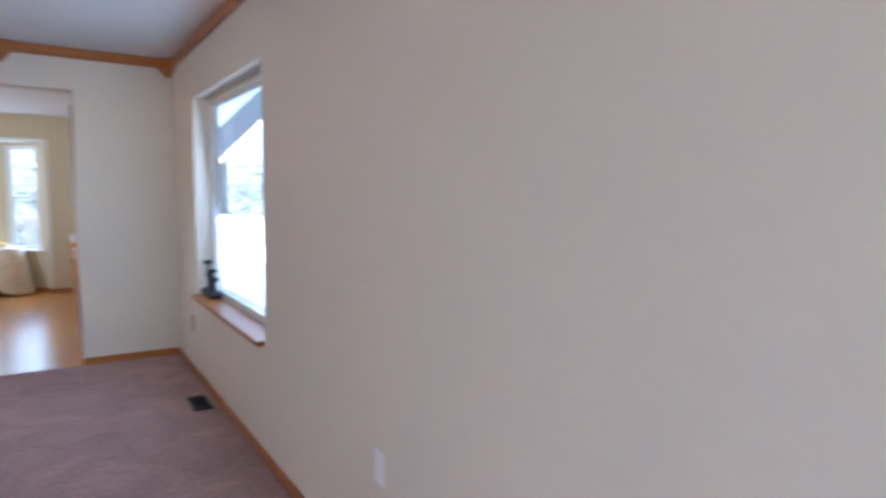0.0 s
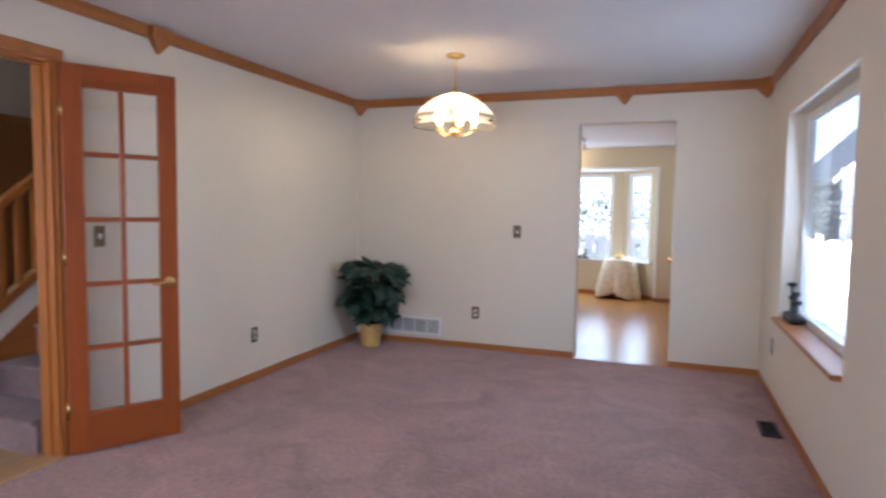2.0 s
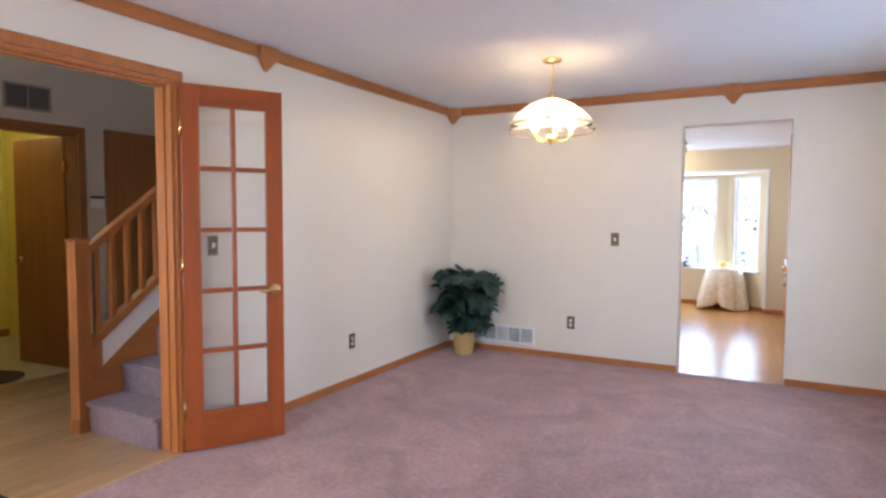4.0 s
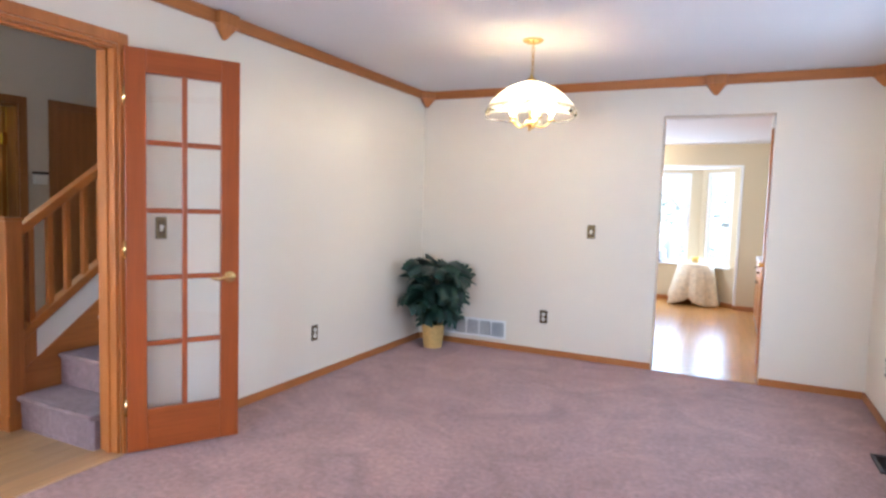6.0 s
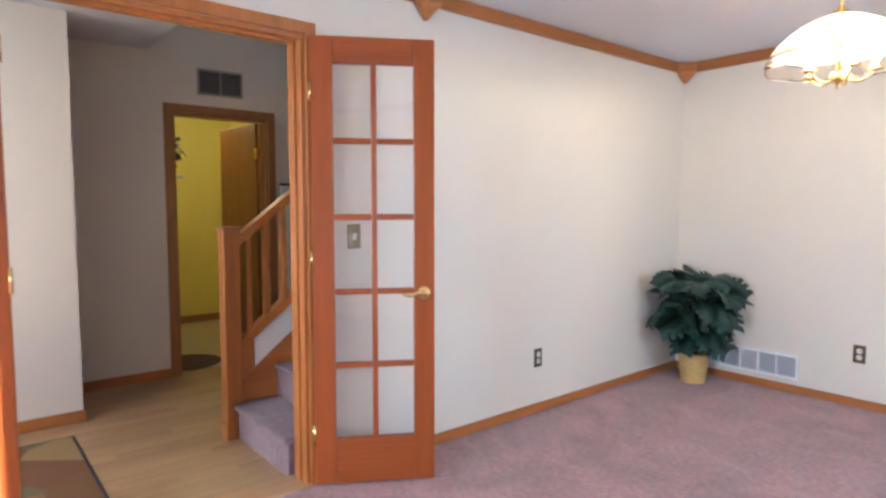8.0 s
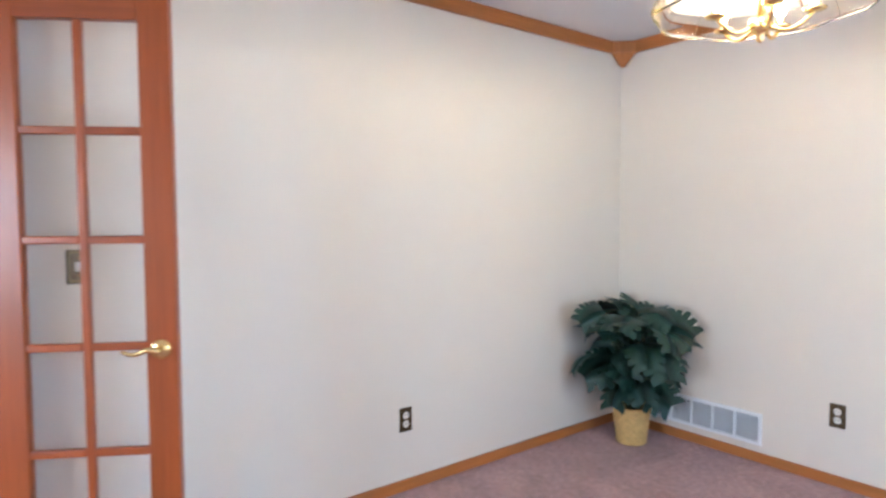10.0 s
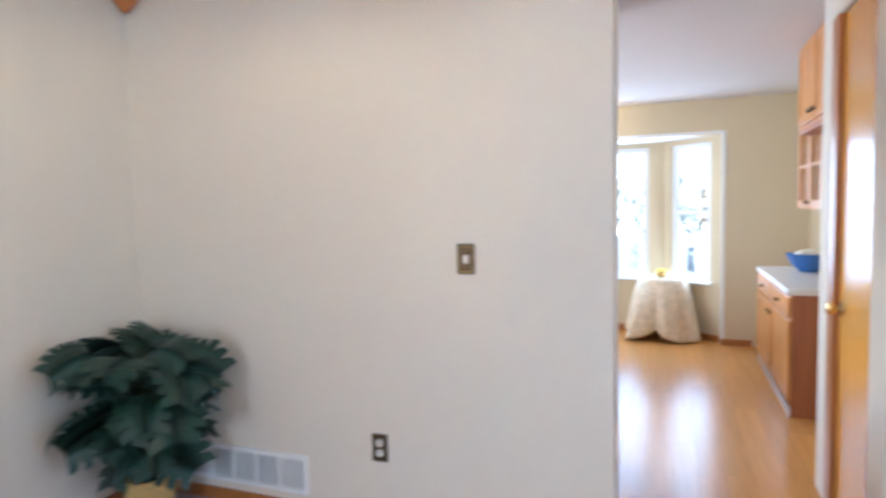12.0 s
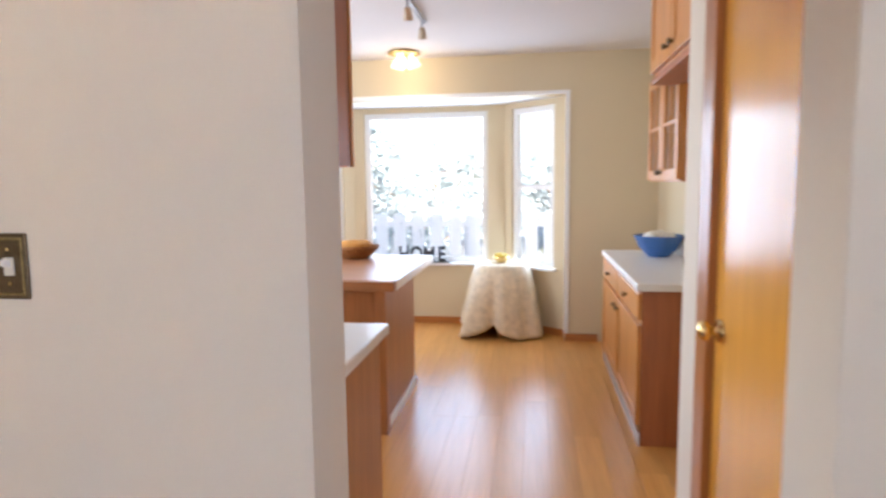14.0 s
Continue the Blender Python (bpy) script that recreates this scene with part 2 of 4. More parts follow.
def wall_with_hole(name, axis, at0, at1, a0, a1, z1, holes, material, label, z0=0.0):
    """A wall across x or y from at0 to at1, spanning a0..a1, with holes (b0, b1, s, h), in order."""
    cells, last = [], a0
    for b0, b1, s, h in holes:
        cells.append((last, b0, z0, z1))
        if s > z0:
            cells.append((b0, b1, z0, s))
        if h < z1:
            cells.append((b0, b1, h, z1))
        last = b1
    cells.append((last, a1, z0, z1))
    bm = bmesh.new()
    for b0, b1, s, h in cells:
        if axis == "x":
            box(bm, at0, b0, s, at1, b1, h)
        else:
            box(bm, b0, at0, s, b1, at1, h)
    bmesh.ops.remove_doubles(bm, verts=bm.verts, dist=1e-5)
    return tagged(new(name, mesh(name, bm, material)), label, "wall", kind="structure")


# ---- plan ----
CEILING = 2.39      # dining room
KCEIL = 2.26        # kitchen
XR = 3.675          # wall with the picture window
YB = -6.9           # wall behind the start
OP = (2.185, 2.985, 2.09)    # opening to the kitchen: x, x, height
FD = (-4.36, -3.232, 2.05)  # opening to the hall: y, y, height
WIN = (-2.40, -0.80, 0.615, 1.99)
XH = -2.265           # hall wall

# ---- setting ----
wall_with_hole("wall_left", "x", -0.12, 0.0, YB, 0.0, CEILING, [(FD[0], FD[1], 0, FD[2])], PAINT, "cream painted wall with a wide cased opening")
wall_with_hole("wall_right", "x", XR, XR + 0.16, YB, 0.0, CEILING, [(WIN[0], WIN[1], WIN[2], WIN[3])], PAINT, "cream painted wall with a picture window")
wall_with_hole("wall_far", "y", 0.0, 0.18, -0.12, XR + 0.16, CEILING, [(OP[0], OP[1], 0, OP[2])], PAINT, "cream painted wall with an opening to the kitchen")
wall_with_hole("wall_back", "y", YB - 0.16, YB, -0.12, XR + 0.16, CEILING, [(1.4, 2.07, 0.5, 2.03)], PAINT, "plain cream painted wall")
solid("ceiling", [(-0.12, YB - 0.16, CEILING, XR + 0.16, 0.18, CEILING + 0.1)], CEIL, "white textured dining room ceiling", "ceiling")
solid("floor", [(0.0, YB, -0.1, XR, 0.0, 0.0)], CARPET, "mauve wall to wall carpet", "carpet")

# oak crown band, corbels and baseboards
CB, CT = CEILING - 0.076, CEILING
for nm, b in (("crown_left", (0.0, YB, CB, 0.022, 0.0, CT)), ("crown_right", (XR - 0.022, YB, CB, XR, 0.0, CT)),
              ("crown_far", (0.022, -0.022, CB, XR - 0.022, 0.0, CT))):
    solid(nm, [b], OAK[0 if nm == "crown_far" else 1], "honey oak crown band along the ceiling", "trim", 0.005)


def corbel(m, corner=False):
    """A small bracket under the band that tapers to a point."""
    bm = bmesh.new()
    prof = [(0.075, 0.0), (0.075, -0.07), (0.06, -0.085), (0.012, -0.15)]
    rows = []
    for w, z in prof:
        d = w * (0.75 if z > -0.1 else 1.0)
        rows.append([bm.verts.new(v) for v in ((-w, 0, z), (-w, -d, z), (w, -d, z), (w, 0, z))])
    for a, b in zip(rows, rows[1:]):
        for i in range(4):
            bm.faces.new((a[i], a[(i + 1) % 4], b[(i + 1) % 4], b[i]))
    bm.faces.new(rows[0]), bm.faces.new(rows[-1])
    bmesh.ops.bevel(bm, geom=list(bm.edges), offset=0.004, segments=1, affect="EDGES")
    ob = new("crown_corbel", mesh("crown_corbel", bm, OAK[2]))
    ob.matrix_world = m
    return tagged(ob, "honey oak corbel block under the crown band", "trim", "crown corbels", "structure")


corbel(pose(2.56, 0.0, CEILING - 0.002))
corbel(pose(0.0, -2.555, CEILING - 0.002, 0, 0, 90))
corbel(pose(0.03, -0.03, CEILING - 0.002, 0, 0, 45))
corbel(pose(XR - 0.03, -0.03, CEILING - 0.002, 0, 0, -45))
corbel(pose(XR, -2.75, CEILING - 0.002, 0, 0, -90))
BBH = 0.056
for nm, b, ax in (("baseboard_left", (0, FD[1] + 0.052, 0, 0.013, 0, BBH), 1), ("baseboard_left_rear", (0, YB, 0, 0.013, FD[0] - 0.052, BBH), 1),
                  ("baseboard_right", (XR - 0.013, YB, 0, XR, 0, BBH), 1), ("baseboard_far", (0.013, -0.013, 0, OP[0], 0, BBH), 0),
                  ("baseboard_far_right", (OP[1], -0.013, 0, XR - 0.013, 0, BBH), 0)):
    solid(nm, [b], OAK[ax], "honey oak baseboard", "baseboard", 0.004)

# casing and lining of the hall opening
y0, y1, h = FD
cas = []
for s, a, b in ((1, y1, y1 + 0.052), (-1, y0 - 0.052, y0)):
    cas.append((0.0, a, 0, 0.018, b, h + 0.055))
solid("door_casing_1", cas + [(0.0, y0, h, 0.018, y1, h + 0.055)], OAK[2], "honey oak casing round the french door opening", "trim", 0.005)
solid("door_lining_1", [(-0.125, y1 - 0.02, 0, 0.004, y1, h - 0.02), (-0.125, y0, 0, 0.004, y0 + 0.02, h - 0.02), (-0.125, y0, h - 0.02, 0.004, y1, h)], OAK[2], "honey oak door lining", "trim", 0.002)
solid("door_stop_1", [(-0.075, y1 - 0.032, 0, -0.04, y1 - 0.02, h - 0.032), (-0.075, y0 + 0.02, 0, -0.04, y0 + 0.032, h - 0.032), (-0.075, y0 + 0.02, h - 0.032, -0.04, y1 - 0.02, h - 0.02)], OAK[2], "oak door stop", "trim", 0.002)
solid("threshold", [(-0.13, y0, -0.02, 0.03, y1, 0.008)], wood("threshold_oak", (0.46, 0.28, 0.135), 1, 0.4), "flat pale oak threshold strip", "trim", 0.004)

# picture window
w0, w1, s0, s1 = WIN
solid("window_sill_1", [(XR - 0.045, w0 + 0.001, s0 - 0.02, XR + 0.108, w1 - 0.001, s0 + 0.008)], OAK[1], "honey oak window sill", "sill", 0.006)
win1 = thing("window_1", pose(XR + 0.13, 0, 0), "large white framed picture window", "window")
win1["kind"] = "structure"
bpart("window_frame", [(-0.02, w0, s0, 0.03, w0 + 0.05, s1), (-0.02, w1 - 0.05, s0, 0.03, w1, s1), (-0.02, w0 + 0.05, s1 - 0.05, 0.03, w1 - 0.05, s1), (-0.02, w0 + 0.05, s0, 0.03, w1 - 0.05, s0 + 0.05)], WHITE, win1)
p = bpart("pane", [(0.0, w0 + 0.05, s0 + 0.05, 0.005, w1 - 0.05, s1 - 0.05)], GLASS, win1, bevel=0)
p.visible_shadow = False

# hall
solid("hall_floor", [(-4.5, -6.0, -0.1, -0.125, 0.0, -0.012)], HALLPLANK, "subfloor of the hall", "floor")
wall_with_hole("hall_wall", "x", XH - 0.12, XH, -3.9, 0.0, 4.6, [(-3.165, -2.425, 0, 1.99)], HALL_PAINT, "grey white hall wall")
solid("hall_wall_corner", [(-2.42, -6.0, 0, -1.62, -3.9, 2.41)], HALL_PAINT, "grey white wall corner in the hall")
# the hole in this unseen wall is added for the hall's fill lamp
wall_with_hole("hall_wall_end", "y", -6.12, -6.0, -4.5, -0.12, 4.6, [(-1.3, -0.5, 0.8, 2.2)], HALL_PAINT, "plain hall wall")
solid("hall_wall_far", [(-4.5, 0.0, 0, -0.12, 0.12, 4.6)], HALL_PAINT, "plain hall wall")
solid("hall_wall_above", [(-0.12, YB, CEILING + 0.1, 0.0, 0.12, 4.6)], HALL_PAINT, "plain stairwell wall")
solid("hall_ceiling", [(-2.3, -6.0, 2.41, -0.12, -3.33, 2.6)], CEIL, "white hall ceiling that ends at the stairwell", "ceiling")
solid("stairwell_ceiling", [(-4.5, -6.12, 4.6, 0.0, 0.12, 4.7)], CEIL, "white stairwell ceiling", "ceiling")
solid("hall_baseboard", [(XH, -3.888, 0, XH + 0.012, -3.225, 0.07), (-1.62, -6.0, 0, -1.608, -3.9, 0.07), (XH, -3.9, 0, -1.608, -3.888, 0.07), (XH, -2.365, 0, XH + 0.012, -2.2, 0.07)], OAK[1], "oak hall baseboard", "baseboard", 0.003)
solid("door_casing_2", [(XH, -3.225, 0, XH + 0.016, -3.165, 2.05), (XH, -2.425, 0, XH + 0.016, -2.365, 2.05), (XH, -3.165, 1.99, XH + 0.016, -2.425, 2.05)], DARKDOOR, "dark stained door casing", "trim", 0.004)
solid("door_lining_2", [(XH - 0.122, -3.165, 0, XH + 0.002, -3.145, 1.97), (XH - 0.122, -2.445, 0, XH + 0.002, -2.425, 1.97), (XH - 0.122, -3.165, 1.97, XH + 0.002, -2.425, 1.99)], DARKDOOR, "dark stained door lining", "trim", 0.002)

# powder room beyond the hall
solid("powder_room_walls", [(-4.5, -4.1, 0, -4.38, -1.9, 2.41), (-4.38, -1.98, 0, -2.42, -1.9, 2.41), (-4.38, -4.1, 0, -2.42, -3.26, 2.41)], YELLOW, "bright yellow painted walls")
solid("powder_room_lining", [(XH - 0.125, -3.26, 0, XH - 0.1205, -3.165, 2.41), (XH - 0.125, -2.425, 0, XH - 0.1205, -1.98, 2.41)], YELLOW, "yellow painted inner wall face")
solid("powder_room_ceiling", [(-4.5, -4.1, 2.41, -2.42, -1.9, 2.5)], CEIL, "white ceiling", "ceiling")
solid("powder_room_floor", [(-4.38, -3.26, -0.05, XH - 0.1, -1.98, 0.002)], TILE, "beige tiled floor", "floor")
solid("powder_room_baseboard", [(-4.38, -3.26, 0.002, -4.368, -1.98, 0.08), (-4.368, -3.26, 0.002, -2.43, -3.248, 0.08)], DARKDOOR, "dark baseboard", "baseboard", 0.003)

# kitchen shell
solid("kitchen_subfloor", [(-0.12, 0.0, -0.1, 3.8, 4.8, -0.012)], PLANK, "subfloor of the kitchen", "floor")
solid("kitchen_ceiling", [(-0.12, 0.18, KCEIL, 3.8, 4.0, KCEIL + 0.15)], CEIL, "white kitchen ceiling", "ceiling")
# the opening is added to hold the kitchen's fill lamp
wall_with_hole("kitchen_wall_left", "x", -0.24, -0.12, 0.18, 4.06, KCEIL, [(1.3, 2.9, 0.95, 1.95)], KITCHEN_PAINT, "tan kitchen wall with an unseen opening added for fill light")
solid("kitchen_wall_right", [(3.49, 1.0, 0, 3.67, 3.92, KCEIL)], KITCHEN_PAINT, "tan kitchen wall")
BX0, BX1, BH, YK, YY = 0.42, 2.79, 1.945, 3.92, 4.45
wall_with_hole("kitchen_wall_far", "y", YK, YK + 0.12, -0.12, 3.67, KCEIL, [(BX0, BX1, 0, BH)], KITCHEN_PAINT, "tan kitchen wall with a walk-in bay")
solid("kitchen_baseboard", [(BX1, YK - 0.012, 0, 3.05, YK, 0.06)], OAK[0], "oak kitchen baseboard", "baseboard", 0.003)

# unseen block, added to keep the sun off the picture window
solid("sun_blocker", [(3.84, -5.2, -0.4, 11.5, -2.75, 6.0)], SIDING, "plain unseen block added to keep the sun off", "wall")
solid("outer_wall_above", [(3.835, -2.75, 2.6, 3.95, 4.2, 5.0)], SIDING, "plain outer house wall", "wall")

# bay: centre window and two angled sides
solid("bay_soffit", [(BX0 - 0.1, YK + 0.12, BH, BX1 + 0.1, YY + 0.25, BH + 0.12)], WHITE, "white bay soffit", "ceiling")
solid("bay_edge_trim", [(BX1 - 0.006, YK - 0.008, 0.06, BX1 + 0.03, YK, BH + 0.03), (BX0, YK - 0.008, BH, BX1 - 0.006, YK, BH + 0.03)], WHITE, "white edge trim of the bay", "trim", 0.002)


def bay_side(name, p, q, hole, sill, head, label):
    """A wall from p to q in plan with a window; hole: its span along the wall."""
    p, q = Vector((*p, 0)), Vector((*q, 0))
    d = q - p
    m = Matrix.Translation(p) @ Matrix.Rotation(math.atan2(d.y, d.x), 4, "Z")
    L, (a, b) = d.length, hole
    bm = bmesh.new()
    for c in ((0, 0, 0, a, 0.1, BH), (b, 0, 0, L, 0.1, BH), (a, 0, 0, b, 0.1, sill), (a, 0, head, b, 0.1, BH)):
        box(bm, *c)
    ob = new("wall_" + name, mesh("wall_" + name, bm, KITCHEN_PAINT))
    ob.matrix_world = m
    tagged(ob, "tan painted bay wall", "wall", kind="structure")
    bb = new("baseboard_" + name)
    bm = bmesh.new()
    box(bm, 0, -0.012, 0, L, 0, 0.06, 0.003)
    bpy.data.objects.remove(bb)
    bb = new("baseboard_" + name, mesh("baseboard", bm, OAK[0]))
    bb.matrix_world = m
    tagged(bb, "oak baseboard in the bay", "baseboard", kind="structure")
    w = thing("window_" + name, m, label, "window")
    w["kind"] = "structure"
    bpart("window_frame", [(a, 0.02, sill, a + 0.05, 0.08, head), (b - 0.05, 0.02, sill, b, 0.08, head), (a + 0.05, 0.02, head - 0.05, b - 0.05, 0.08, head), (a + 0.05, 0.02, sill, b - 0.05, 0.08, sill + 0.05)], WHITE, w)
    bpart("window_sill", [(a - 0.03, -0.05, sill - 0.025, b + 0.03, 0.02, sill)], WHITE, w)
    mid = (sill + head) / 2
    if b - a < 0.8:
        bpart("meeting_rail", [(a + 0.05, 0.03, mid - 0.02, b - 0.05, 0.07, mid + 0.02)], WHITE, w)
        spans = [(sill + 0.05, mid - 0.02), (mid + 0.02, head - 0.05)]
    else:
        spans = [(sill + 0.05, head - 0.05)]
    for s, e in spans:
        g = bpart("pane", [(a + 0.05, 0.05, s, b - 0.05, 0.054, e)], GLASS, w, bevel=0)
        g.visible_shadow = False
    return w


bay_side("bay_centre", (0.92, YY), (2.29, YY), (0.1, 1.22), 0.56, 1.90, "large white framed bay window")
bay_side("bay_right", (2.29, YY), (BX1, YK + 0.12), (0.08, 0.54), 0.56, 1.90, "narrow white double hung bay window")
bay_side("bay_left", (BX0, YK + 0.12), (0.92, YY), (0.08, 0.54), 0.56, 1.90, "narrow white double hung bay window")
solid("bay_floor", [(BX0, 4.0, -0.1, BX1, 4.6, -0.013)], PLANK, "subfloor of the bay", "floor")

# pantry wall and door beside the opening
solid("pantry_wall", [(3.0, 0.18, 0, 3.1, 0.185, KCEIL), (3.0, 0.80, 0, 3.1, 1.0, KCEIL), (3.0, 0.185, 2.06, 3.1, 0.80, KCEIL), (3.1, 0.9, 0, 3.67, 1.0, KCEIL), (3.55, 0.18, 0, 3.67, 0.9, KCEIL)], PAINT, "white painted pantry wall")
solid("pantry_casing", [(2.99, 0.70, 0, 3.06, 0.80, 2.06)], OAK[2], "orange stained pantry door casing", "trim", 0.004)
pantry = thing("pantry_door", pose(3.024, 0.44, 0), "glossy golden varnished flush pantry door", "door")
bpart("door_slab", [(-0.012, -0.252, 0.01, 0.023, 0.258, 2.055)], PANTRY, pantry, bevel=0.002)
bm = bmesh.new()
lathe(bm, [(0.0, 0.058), (0.018, 0.056), (0.026, 0.046), (0.026, 0.036), (0.012, 0.026), (0.011, 0.008), (0.03, 0.006), (0.03, 0.0)], 24)
bmesh.ops.transform(bm, matrix=pose(-0.012, 0.205, 0.885, 0, -90, 0), verts=bm.verts)
part("knob", bm, BRASS, pantry, "round polished brass knob", True)

# ---- dining room things ----
def french_leaf(m, room, label):
    """A ten-light door leaf. Its hinge is at the origin, it runs along x; room: the side of y that faces the room."""
    W, H, T = 0.55, 2.04, 0.0175
    d = thing("french_door", m, label, "door", "pair of french doors")
    bpart("hinge_stile", [(0, -T, 0.012, 0.095, T, H)], CHERRY[2], d)
    bpart("lock_stile", [(W - 0.095, -T, 0.012, W, T, H)], CHERRY[2], d)
    bpart("top_rail", [(0.095, -T, H - 0.115, W - 0.095, T, H)], CHERRY[0], d)
    bpart("bottom_rail", [(0.095, -T, 0.012, W - 0.095, T, 0.225)], CHERRY[0], d)
    a, b, lo, hi = 0.095, W - 0.095, 0.225, H - 0.115
    mid, mw = (a + b) / 2, 0.013
    bpart("muntin", [(mid - mw, -T * 0.8, lo, mid + mw, T * 0.8, hi)], CHERRY[2], d, bevel=0.005)
    step = (hi - lo) / 5
    for i in range(1, 5):
        z = lo + step * i
        for u, v in ((a, mid - mw), (mid + mw, b)):
            bpart("muntin", [(u, -T * 0.78, z - mw, v, T * 0.78, z + mw)], CHERRY[0], d, bevel=0.005)
    for i in range(5):
        z0, z1 = lo + step * i + (mw if i else 0), lo + step * (i + 1) - (mw if i < 4 else 0)
        for u, v in ((a, mid - mw), (mid + mw, b)):
            g = bpart("pane", [(u, -0.002, z0, v, 0.002, z1)], DOORGLASS, d, bevel=0)
            g.visible_shadow = False
    for z in (0.25, 1.05, 1.80):
        bm = bmesh.new()
        rod(bm, (-0.004, room * (T + 0.004), z - 0.045), (-0.004, room * (T + 0.004), z + 0.045), 0.007, 10)
        box(bm, -0.003, -T * 0.9, z - 0.044, -0.0005, T * 0.9, z + 0.044)
        part("hinge", bm, BRASS, d, "polished brass hinge", True)
    for s in (room, -room):
        bm = bmesh.new()
        lathe(bm, [(0.0, 0.012), (0.018, 0.012), (0.03, 0.008), (0.033, 0.0)], 28)
        bmesh.ops.transform(bm, matrix=pose(W - 0.05, s * T, 0.895, -90 * s, 0, 0), verts=bm.verts)
        rod(bm, (W - 0.05, s * T, 0.895), (W - 0.05, s * (T + 0.048), 0.895), 0.010, 14)
        tube(bm, [(W - 0.045 - 0.0135 * k, s * (T + 0.046), 0.895 + 0.007 * math.sin(k * 0.85)) for k in range(9)], 0.0105, 12, 0.006)
        part("lever_handle", bm, BRASS, d, "polished brass lever handle", True)
    return d


french_leaf(pose(0.036, -3.22, 0, 0, 0, 59), -1, "open orange stained french door with ten glass panes")
french_leaf(pose(0.05, -4.34, 0, 0, 0, -86), 1, "open orange stained french door folded against the wall")


def shade_mat():
    m = bpy.data.materials.new("opal_shade")
    m.use_nodes = True
    nt = m.node_tree
    nt.nodes.remove(nt.nodes["Principled BSDF"])
    out = nt.nodes["Material Output"]
    tr, df, mx = nt.nodes.new("ShaderNodeBsdfTranslucent"), nt.nodes.new("ShaderNodeBsdfDiffuse"), nt.nodes.new("ShaderNodeMixShader")
    tr.inputs[0].default_value, df.inputs[0].default_value = (0.98, 0.95, 0.88, 1), (0.9, 0.89, 0.85, 1)
    mx.inputs[0].default_value = 0.25
    nt.links.new(tr.outputs[0], mx.inputs[1])
    nt.links.new(df.outputs[0], mx.inputs[2])
    nt.links.new(mx.outputs[0], out.inputs[0])
    return m


OPAL = shade_mat()


def chandelier(m):
    c = thing("chandelier", m, "brass chain chandelier with scalloped glass shade, lit", "chandelier")
    bm = bmesh.new()
    lathe(bm, [(0.0, 0.0), (0.068, 0.0), (0.066, -0.008), (0.05, -0.018), (0.02, -0.026), (0.0, -0.03)], 32)
    part("canopy", bm, BRASS, c, smooth=True)
    bm = bmesh.new()
    z, k = -0.03, 0
    while z > -0.235:
        p = []
        for i in range(12):
            a = 2 * math.pi * i / 12
            u, w = 0.0085 * math.cos(a), 0.016 * math.sin(a)
            p.append((u, 0, z - 0.014 + w) if k % 2 else (0, u, z - 0.014 + w))
        tube(bm, p + p[:2], 0.0022, 6)
        z, k = z - 0.025, k + 1
    rod(bm, (0.011, 0, -0.03), (0.006, 0.006, -0.24), 0.0022, 6)
    part("chain", bm, BRASS, c)
    bm = bmesh.new()
    lathe(bm, [(0.0, -0.215), (0.012, -0.22), (0.014, -0.235), (0.03, -0.245), (0.034, -0.255), (0.05, -0.268), (0.0, -0.27)], 28)
    part("cap", bm, BRASS, c, smooth=True)

    def scallop(a, z):
        t = max(0.0, min(1.0, (-0.27 - z) / 0.2))
        return 1 + 0.03 * t * math.cos(8 * a)
    prof = [(0.05, -0.268), (0.10, -0.285), (0.155, -0.312), (0.205, -0.35), (0.245, -0.39), (0.268, -0.42)]
    count = 16
    for i in range(count):
        bm = bmesh.new()
        rows = []
        for r, z in prof:
            slack = 0.0035 / r
            row = []
            for k in range(7):
                a = 2 * math.pi * (i + k / 6) / count + slack * (1 - k / 3)
                row.append(bm.verts.new((r * scallop(a, z) * math.cos(a), r * scallop(a, z) * math.sin(a), z)))
            rows.append(row)
        for u, v in zip(rows, rows[1:]):
            for k in range(6):
                bm.faces.new((u[k], u[k + 1], v[k + 1], v[k]))
        panel = part("shade_panel", bm, OPAL, c, "frosted opal shade panel", True)
        panel.modifiers.new("thickness", "SOLIDIFY").thickness = 0.004
    prof = [(0.268, -0.421), (0.288, -0.45), (0.298, -0.475), (0.292, -0.49)]
    bm = bmesh.new()
    lathe(bm, prof + [(r - 0.004, z) for r, z in reversed(prof)], 96, closed=True, wave=scallop)
    rim = part("glass_rim", bm, SHADEGLASS, c, "clear bevelled glass rim", True)
    rim.visible_shadow = False
    for i in range(16):
        a = 2 * math.pi * i / 16
        bm = bmesh.new()
        pts = [(r * scallop(a, z) * math.cos(a), r * scallop(a, z) * math.sin(a), z) for r, z in prof]
        tube(bm, pts, 0.0009, 6)
        part("rib", bm, BRASS, c)
    bm = bmesh.new()
    rod(bm, (0, 0, -0.27), (0, 0, -0.52), 0.009, 12)
    lathe(bm, [(0.0, -0.50), (0.028, -0.51), (0.035, -0.53), (0.022, -0.55), (0.009, -0.56), (0.012, -0.572), (0.0, -0.582)], 24)
    part("stem", bm, BRASS, c, smooth=True)
    for i in range(5):
        a = radians(72 * i + 20)
        ca, sa = math.cos(a), math.sin(a)
        bm = bmesh.new()
        arc = []
        for t in range(9):
            u = t / 8
            r = 0.02 + 0.115 * u
            arc.append((r * ca, r * sa, -0.53 - 0.032 * math.sin(math.pi * u) + 0.02 * u))
        tube(bm, arc, 0.006, 8)
        prev = arc[-1]
